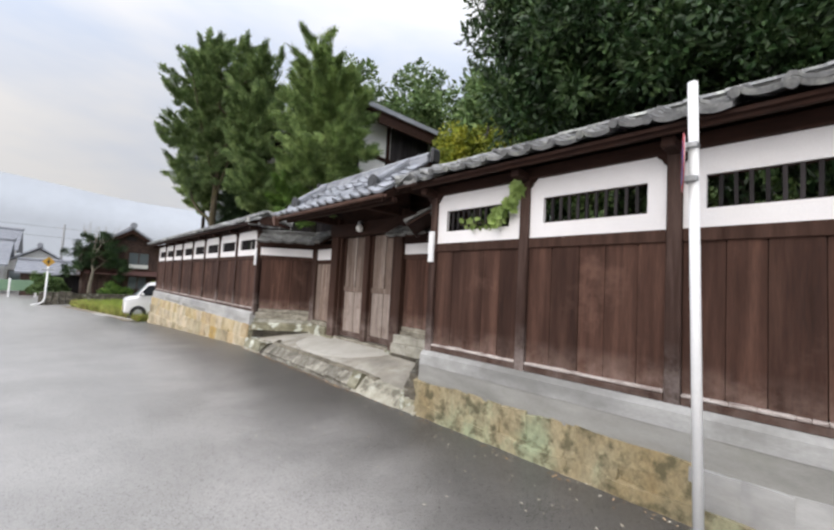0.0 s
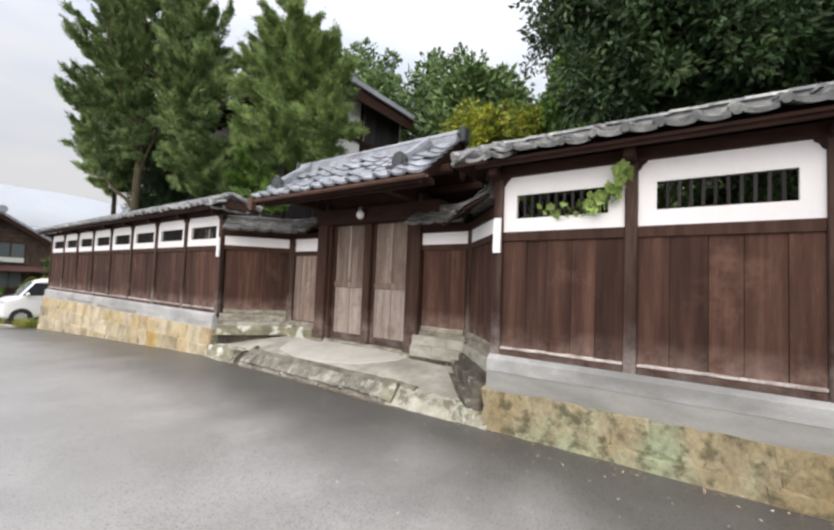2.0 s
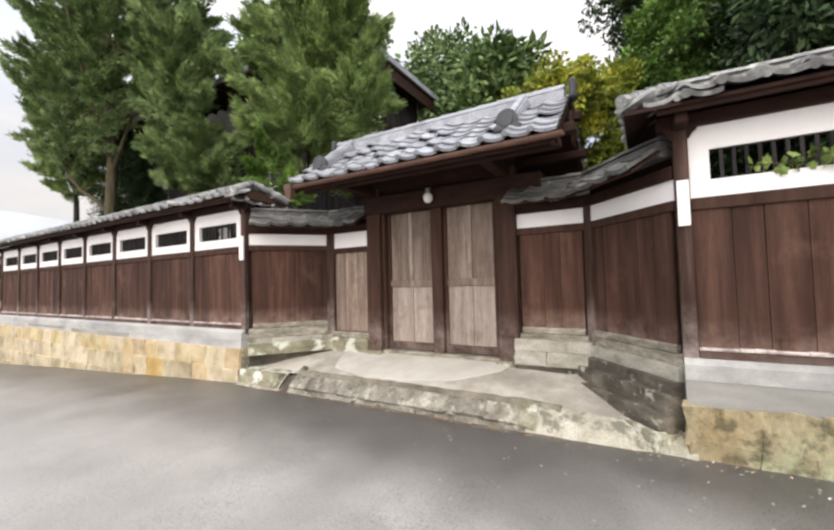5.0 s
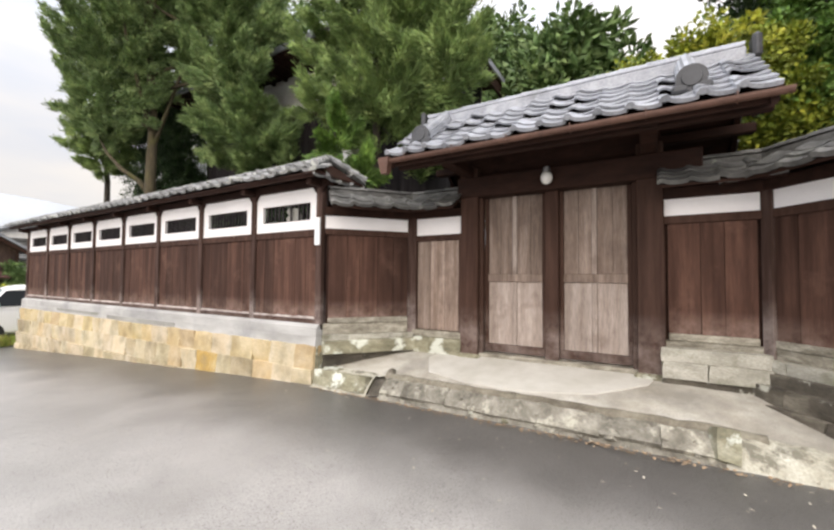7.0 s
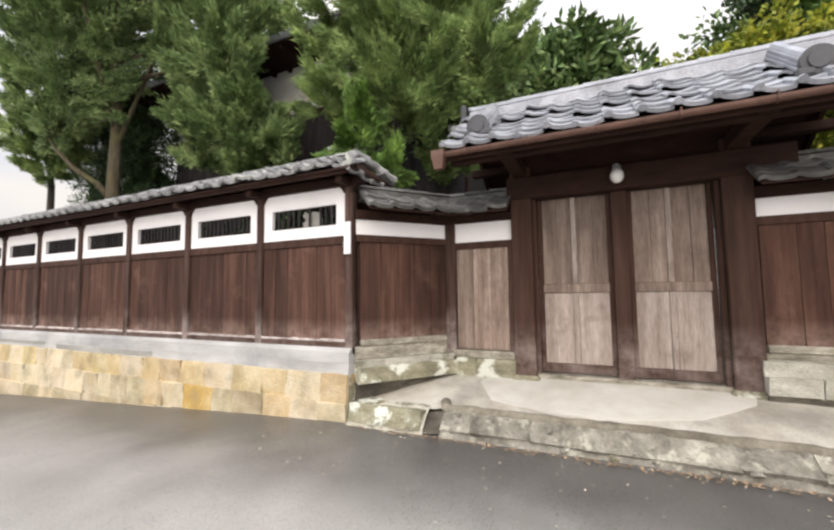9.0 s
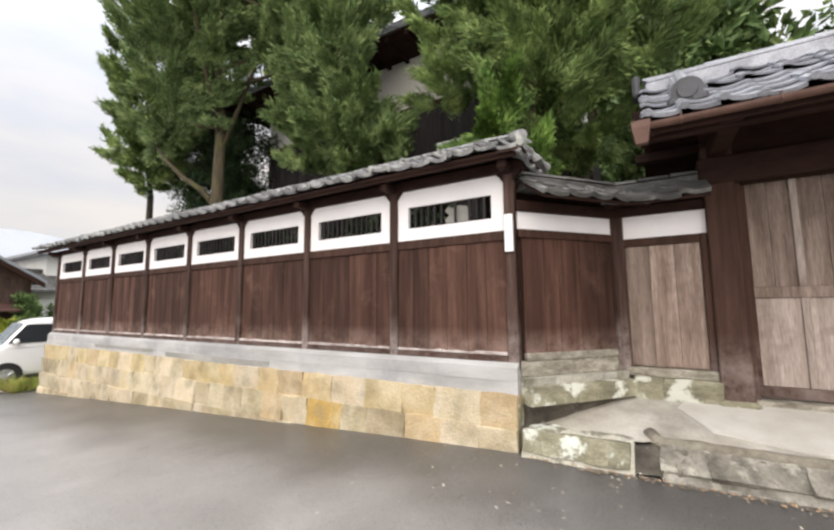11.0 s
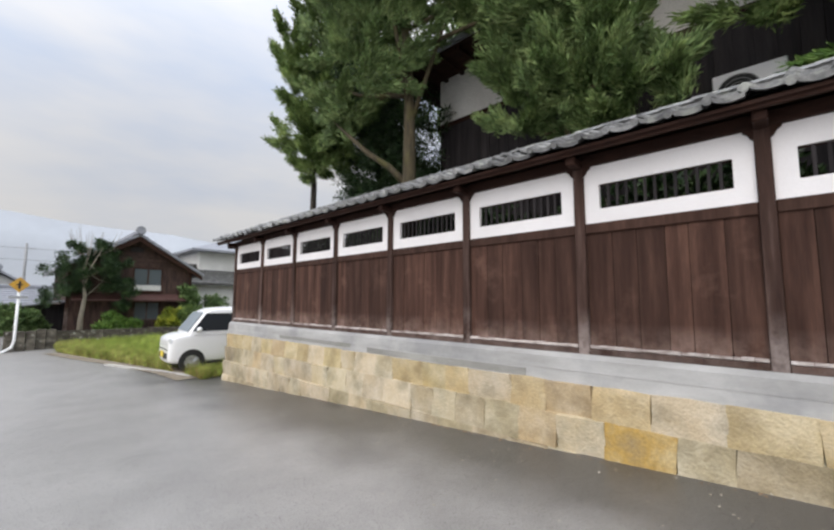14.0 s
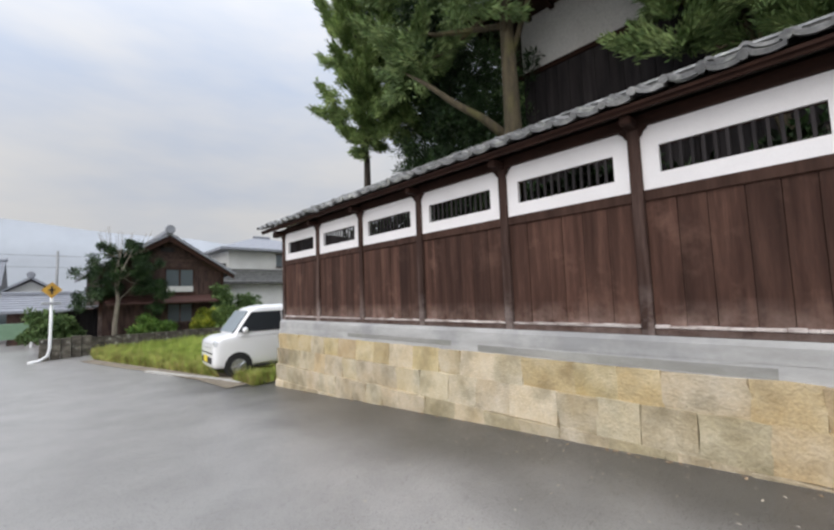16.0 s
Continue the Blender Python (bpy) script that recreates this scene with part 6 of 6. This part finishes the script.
for sd in (-1, 1):
    part("bargeboard", Mesh().add([(sd * x, y, z) for y in (-0.50, -0.46) for x, z in ((0.0, 5.58), (3.2, 3.54), (3.2, 3.32), (0.0, 5.30))],
                                  [(0, 1, 2, 3), (7, 6, 5, 4), (0, 4, 5, 1), (1, 5, 6, 2), (2, 6, 7, 3), (3, 7, 4, 0)]), BEAM, old_house, "dark bargeboard under the verge")
    part("corner_board", Mesh().block(sd * 2.7 - 0.07, sd * 2.7 + 0.07, -0.05, 0.04, 0.0, 3.8, 0.01), TIMBER, old_house)
house("white_house", "white rendered two-storey house with grey tiled roofs", (17.0, 46.0, -1.2), 90, 8, 8, 6.35, 7.7, KURAWHITE, GREYROOF, over=0.7, hip=True)
far_window = part("window", Mesh().box(-4.05, -3.99, 3.7, 4.5, 4.95, 5.85), WINDOWGLASS, scene.objects["white_house"])
part("window_frame", Mesh().box(-4.08, -4.051, 3.62, 4.58, 5.85, 5.93).box(-4.08, -4.051, 3.62, 4.58, 4.87, 4.95), TIMBER, far_window)
house("low_annex", "low wing with grey tiled pent roof", (13.0, 42.6, -0.85), 90, 5, 5, 3.5, 4.6, KURAWHITE, DARKTILE, over=0.5)
house("distant_house", "white gabled house with blue-grey roof", (-1.0, 52.0, -0.85), 0, 5.0, 8, 2.5, 4.3, KURAWHITE, GREYROOF, over=0.5, windows=((-1.9, -0.3, 0.9, 1.9), (0.6, 1.6, 0.9, 1.9)))
house("distant_house", "long house with blue-grey roof turned to the road", (-3.2, 50.5, -0.85), 90, 7, 9, 2.6, 4.6, KURAWHITE, GREYROOF, over=0.5)
house("distant_house", "tall roof of a house farther off", (-3.5, 66, -0.85), 90, 9, 7, 4.3, 6.6, KURAWHITE, GREYROOF, over=0.6)
house("distant_house", "small low house beside the hedge", (1.2, 47.0, -0.85), 90, 4, 3, 2.1, 2.9, BROWNBOARD, GREYROOF, over=0.4)

shed_2 = thing("open_shed", "dark open shed beside the wooden house", "shed", Matrix.Translation((0.9, 37.2, -0.85)))
part("wall", Mesh().box(-0.9, 0.9, 0.6, 2.6, 0, 1.9), DARKBOARD, shed_2)
part("roof", Mesh().add([(-1.2, -0.2, 1.85), (1.0, -0.2, 2.15), (1.0, 2.8, 2.15), (-1.2, 2.8, 1.85), (-1.2, -0.2, 1.77), (1.0, -0.2, 2.07), (1.0, 2.8, 2.07), (-1.2, 2.8, 1.77)],
                        [(0, 1, 2, 3), (7, 6, 5, 4), (0, 4, 5, 1), (1, 5, 6, 2), (2, 6, 7, 3), (3, 7, 4, 0)]), GREYROOF, shed_2)
for x in (-1.1, 0.9):
    part("post", Mesh().block(x - 0.05, x + 0.05, -0.1, 0.0, 0, 1.8 if x < 0 else 2.06, 0.01), GALV, shed_2)
pole_u = thing("utility_pole", "concrete utility pole with crossarms, far off", "utility pole", Matrix.Translation((0.75, 70, -0.85)))
part("pole", Mesh().tube([(0, 0, 0), (0, 0, 8.2)], [0.17, 0.11], 10), GALV, pole_u)
part("crossarm", Mesh().box(-0.7, 0.7, -0.06, 0.06, 7.6, 7.7), GALV, pole_u)
for k, z in enumerate((7.65, 6.4)):
    w = thing("overhead_wire", "thin dark overhead cable", "cable", Matrix.Translation((0.75, 70, z - 0.85)), "cables at the pole")
    part("cable", Mesh().tube([(-30 + 3 * i, 0, -0.6 * (1 - ((i - 10) / 10) ** 2) * 0.0 + 0.0) for i in range(21)], 0.013, 5), BLACK, w)

# low concrete and stone boundary, hedge and small garden tree before the wooden house
fence = thing("block_fence", "low grey concrete boundary wall, stained", "wall", Matrix.Translation((0, 0, -0.85)))
r = random.Random(5)
blk = unit_plank(12).data("panel", DARKPLINTH)
for k in range(13):
    piece("panel", blk, fence, Matrix.Translation((1.3 + k * 0.62, 35.3, 0.36)) @ Matrix.Diagonal((0.6, 0.14, 0.72 - 0.03 * r.random(), 1)))
for k in range(5):
    piece("panel", blk, fence, Matrix.Translation((-0.35 + k * 0.32, 34.2 + 0.1 * k, 0.38 + 0.04 * r.random())) @ Matrix.Diagonal((0.3, 0.3, 0.8 + 0.1 * r.random(), 1)))
fence2 = thing("green_fence", "low pale green garden fence", "fence", Matrix.Translation((-2.2, 42.0, -0.85)))
part("panel", Mesh().block(-3, 1.4, -0.05, 0.05, 0.5, 1.3, 0.02), GREENPAINT, fence2)
for k in range(4):
    part("post", Mesh().block(-3 + k * 1.45, -2.88 + k * 1.45, -0.08, 0.08, 0.0, 1.4, 0.02), WHITEPAINT, fence2)
for i, (bx, by, h, wd, mt) in enumerate(((-0.3, 36.3, 1.9, 0.75, HAZYLEAF), (0.4, 36.8, 1.5, 0.6, HAZYLEAF), (3.0, 36.1, 1.35, 0.75, FRESH), (3.9, 36.1, 1.2, 0.5, FRESH), (5.9, 36.0, 1.35, 0.6, YELLOW), (6.9, 35.9, 2.3, 0.75, PINE), (7.6, 35.4, 1.7, 0.7, HAZYLEAF), (8.6, 37.5, 2.6, 0.9, HAZYLEAF), (6.75, 36.45, 3.6, 0.5, HAZYLEAF))):
    tree("garden_bush", "leafy bush before the wooden house", "bush", (bx, by, -0.85), [(bx, by, -0.9), (bx, by, -0.4), (bx, by, h * 0.6 - 0.85)], 0.04,
         [((bx, by, h * 0.55 - 0.85), (wd, wd * 0.8, h * 0.45))], 70, 60, 0.17, mt, DARKBARK, 120 + i, size=(0.14, 0.26), limbs=3, group="bushes before the house", low=0.3, leaf_wide=0.5)
pads = random.Random(17)
pad_lobes = []
for k in range(22):
    f = k / 21
    reach = (1.75 - 1.0 * f) * pads.uniform(0.35, 1.0) * (1 if k % 2 else -1)
    pad_lobes.append(((2.3 + reach, 35.8 + pads.uniform(-0.7, 0.5), 1.0 + 3.0 * f + pads.uniform(-0.15, 0.15)), (pads.uniform(0.55, 0.95), 0.6, pads.uniform(0.10, 0.2))))
tree("garden_tree", "small dark garden tree with layered sprays and pale trunk", "tree", (2.0, 35.8, -0.85),
     [(2.0, 35.8, -0.9), (2.0, 35.8, 0.4), (2.1, 35.8, 1.4), (1.95, 35.8, 2.6), (2.15, 35.8, 3.6)], 0.13,
     pad_lobes, 520, 46, 0.12, LEAF, PALEBARK, 141, size=(0.08, 0.2), limbs=5, low=0.3, leaf_wide=0.3)
for k in range(16):
    a, b = pads.uniform(-1.7, 1.3), pads.uniform(0.55, 1.1)
    part("twig", Mesh().tube([(0.1 + a * 0.35, 0, 4.3), (0.1 + a * 0.75, 0.05, 4.7), (0.1 + a, 0.1, 4.7 + b)], [0.022, 0.014, 0.006], 5), PALEBARK, scene.objects["garden_tree"].children[0])


def field():
    """The grass plot beside the road, with its blades."""
    edge = [(3.2, 22.6), (3.0, 24.3), (2.5, 26.8), (1.8, 29.5), (1.15, 32.3), (1.2, 35.2)]
    vs = []
    for x, y in edge:
        vs += [(x, y, ground_z(x, y) + 0.012), (x + 0.5, y, ground_z(x, y) + 0.06), (x + 3.0, y, ground_z(x, y) + 0.16), (16.0, y, ground_z(x, y) + 0.3)]
    fs = [(i * 4 + j, i * 4 + j + 1, i * 4 + 5 + j, i * 4 + 4 + j) for i in range(len(edge) - 1) for j in range(3)]
    ob = part("meadow", Mesh().add(vs, fs), MEADOW)
    tagged(ob, "overgrown grass plot beside the road", "grass", kind="structure")
    strip = []
    for x, y in edge[:-1]:
        strip += [(x - 0.55 + 0.2 * noise.noise((y * 1.7, 1.0, 0.0)), y, ground_z(x, y) + 0.014), (x + 0.25, y, ground_z(x, y) + 0.045)]
    part("verge", Mesh().add(strip, [(2 * i, 2 * i + 1, 2 * i + 3, 2 * i + 2) for i in range(len(edge) - 2)]),
         surface("bare_verge", [(0.15, 0.12, 0.085), (0.25, 0.21, 0.155)], size=3, rough=0.95, bump=0.6, depth=0.02, spread=0), ob, "bare brown earth verge")
    line = [(3.02, 22.95), (2.75, 24.3), (2.3, 25.7), (1.83, 27.3)]
    kerb = Mesh().add([(x + dx, y, ground_z(x, y) + dz) for x, y in line for dx, dz in ((-0.07, -0.03), (-0.06, 0.04), (0.06, 0.045), (0.07, -0.03))],
                      [(i * 4 + j, i * 4 + j + 1, i * 4 + 5 + j, i * 4 + 4 + j) for i in range(3) for j in range(3)] + [(0, 1, 2, 3), (15, 14, 13, 12)])
    part("kerb", kerb, PALECONCRETE, ob, "pale concrete edging flush with the road")
    r = np.random.RandomState(4)
    n = 90000
    y = r.uniform(22.3, 35.1, n)
    x0 = np.interp(y, [p[1] for p in edge], [p[0] for p in edge])
    x = x0 - 0.12 + r.uniform(0, 1, n) ** 1.5 * 6.7
    clear = ~((y > 23.4) & (y < 25.8) & (x > 2.9) & (x < 6.6))
    x, y = x[clear], y[clear]
    n = len(x)
    z = np.interp(y, (22.0, 26.0, 40.0), (-0.8, -0.84, -0.85)) + np.interp(x - np.interp(y, [p[1] for p in edge], [p[0] for p in edge]), (0, .5, 3, 8), (.01, .05, .15, .25))
    h = r.uniform(0.08, 0.36, n) * (0.6 + 0.6 * np.sin(x * 2.1 + y * 1.3) ** 2)
    a = r.uniform(0, 2 * math.pi, n)
    w = r.uniform(0.005, 0.012, n)
    lean = r.uniform(0, 0.6, n) * h
    v = np.stack([np.stack([x - w * np.cos(a), y - w * np.sin(a), z], 1), np.stack([x + w * np.cos(a), y + w * np.sin(a), z], 1), np.stack([x + lean * np.sin(a), y - lean * np.cos(a), z + h], 1)], 1).reshape(-1, 3)
    me = bpy.data.meshes.new("grass")
    me.from_pydata(v.tolist(), [], np.arange(3 * n).reshape(-1, 3).tolist())
    me.materials.append(GRASS)
    me.materials.append(DRYGRASS)
    dry = (r.uniform(0, 1, n) < np.clip(0.52 - 0.3 * (x - np.interp(y, [p[1] for p in edge], [p[0] for p in edge])), 0.06, 0.6)).astype(np.int32)
    me.polygons.foreach_set("material_index", dry)
    tagged(new("grass", me), "long yellow-green grass on the plot", "grass", kind="stuff")


field()


def litter():
    """Small dry leaves on the road, thickest along the wall."""
    r = random.Random(12)
    g = Mesh()
    for k in range(760):
        y = r.uniform(-2, 22)
        x = 3.35 - abs(r.gauss(0, 0.9)) if k < 560 else 3.5 - abs(r.gauss(0, 0.12))
        if x < -3:
            continue
        s = r.uniform(0.008, 0.02)
        z = ground_z(x, y) + 0.018
        a = r.uniform(0, 6.28)
        c, q = math.cos(a) * s, math.sin(a) * s
        g.add([(x - c, y - q, z), (x + q * 0.5, y - c * 0.5, z + 0.004), (x + c, y + q, z + 0.006), (x - q * 0.5, y + c * 0.5, z + 0.003)], [(0, 1, 2, 3)])
    me = bpy.data.meshes.new("fallen_leaves")
    me.from_pydata(g.v, [], g.f)
    me.materials.append(LITTER)
    tagged(new("fallen_leaves", me), "scattered small dry leaves on the asphalt", "leaves", kind="stuff")


litter()


def drift():
    """Brown leaves and grit caught along the foot of the wall and forecourt."""
    r = random.Random(33)
    g = Mesh()
    for k in range(700):
        y = r.uniform(4.6, 9.5) if k < 420 else r.uniform(-1, 21.5)
        x = 3.40 - abs(r.gauss(0, 0.05)) - (0.0 if y < 9.7 else 0.0)
        s = r.uniform(0.008, 0.024)
        z = ground_z(x, y) + 0.016
        a = r.uniform(0, 6.28)
        c, q = math.cos(a) * s, math.sin(a) * s
        g.add([(x - c, y - q, z), (x + q * 0.6, y - c * 0.6, z + 0.006), (x + c, y + q, z + 0.008), (x - q * 0.6, y + c * 0.6, z + 0.003)], [(0, 1, 2, 3)])
    me = bpy.data.meshes.new("leaf_drift")
    me.from_pydata(g.v, [], g.f)
    me.materials.append(surface("brown_leaf", [(0.19, 0.115, 0.065), (0.42, 0.31, 0.20)], size=20, rough=0.85, bump=0, spread=0.4, islands=True))
    tagged(new("leaf_drift", me), "brown leaf litter along the foot of the wall", "leaves", kind="stuff")


drift()
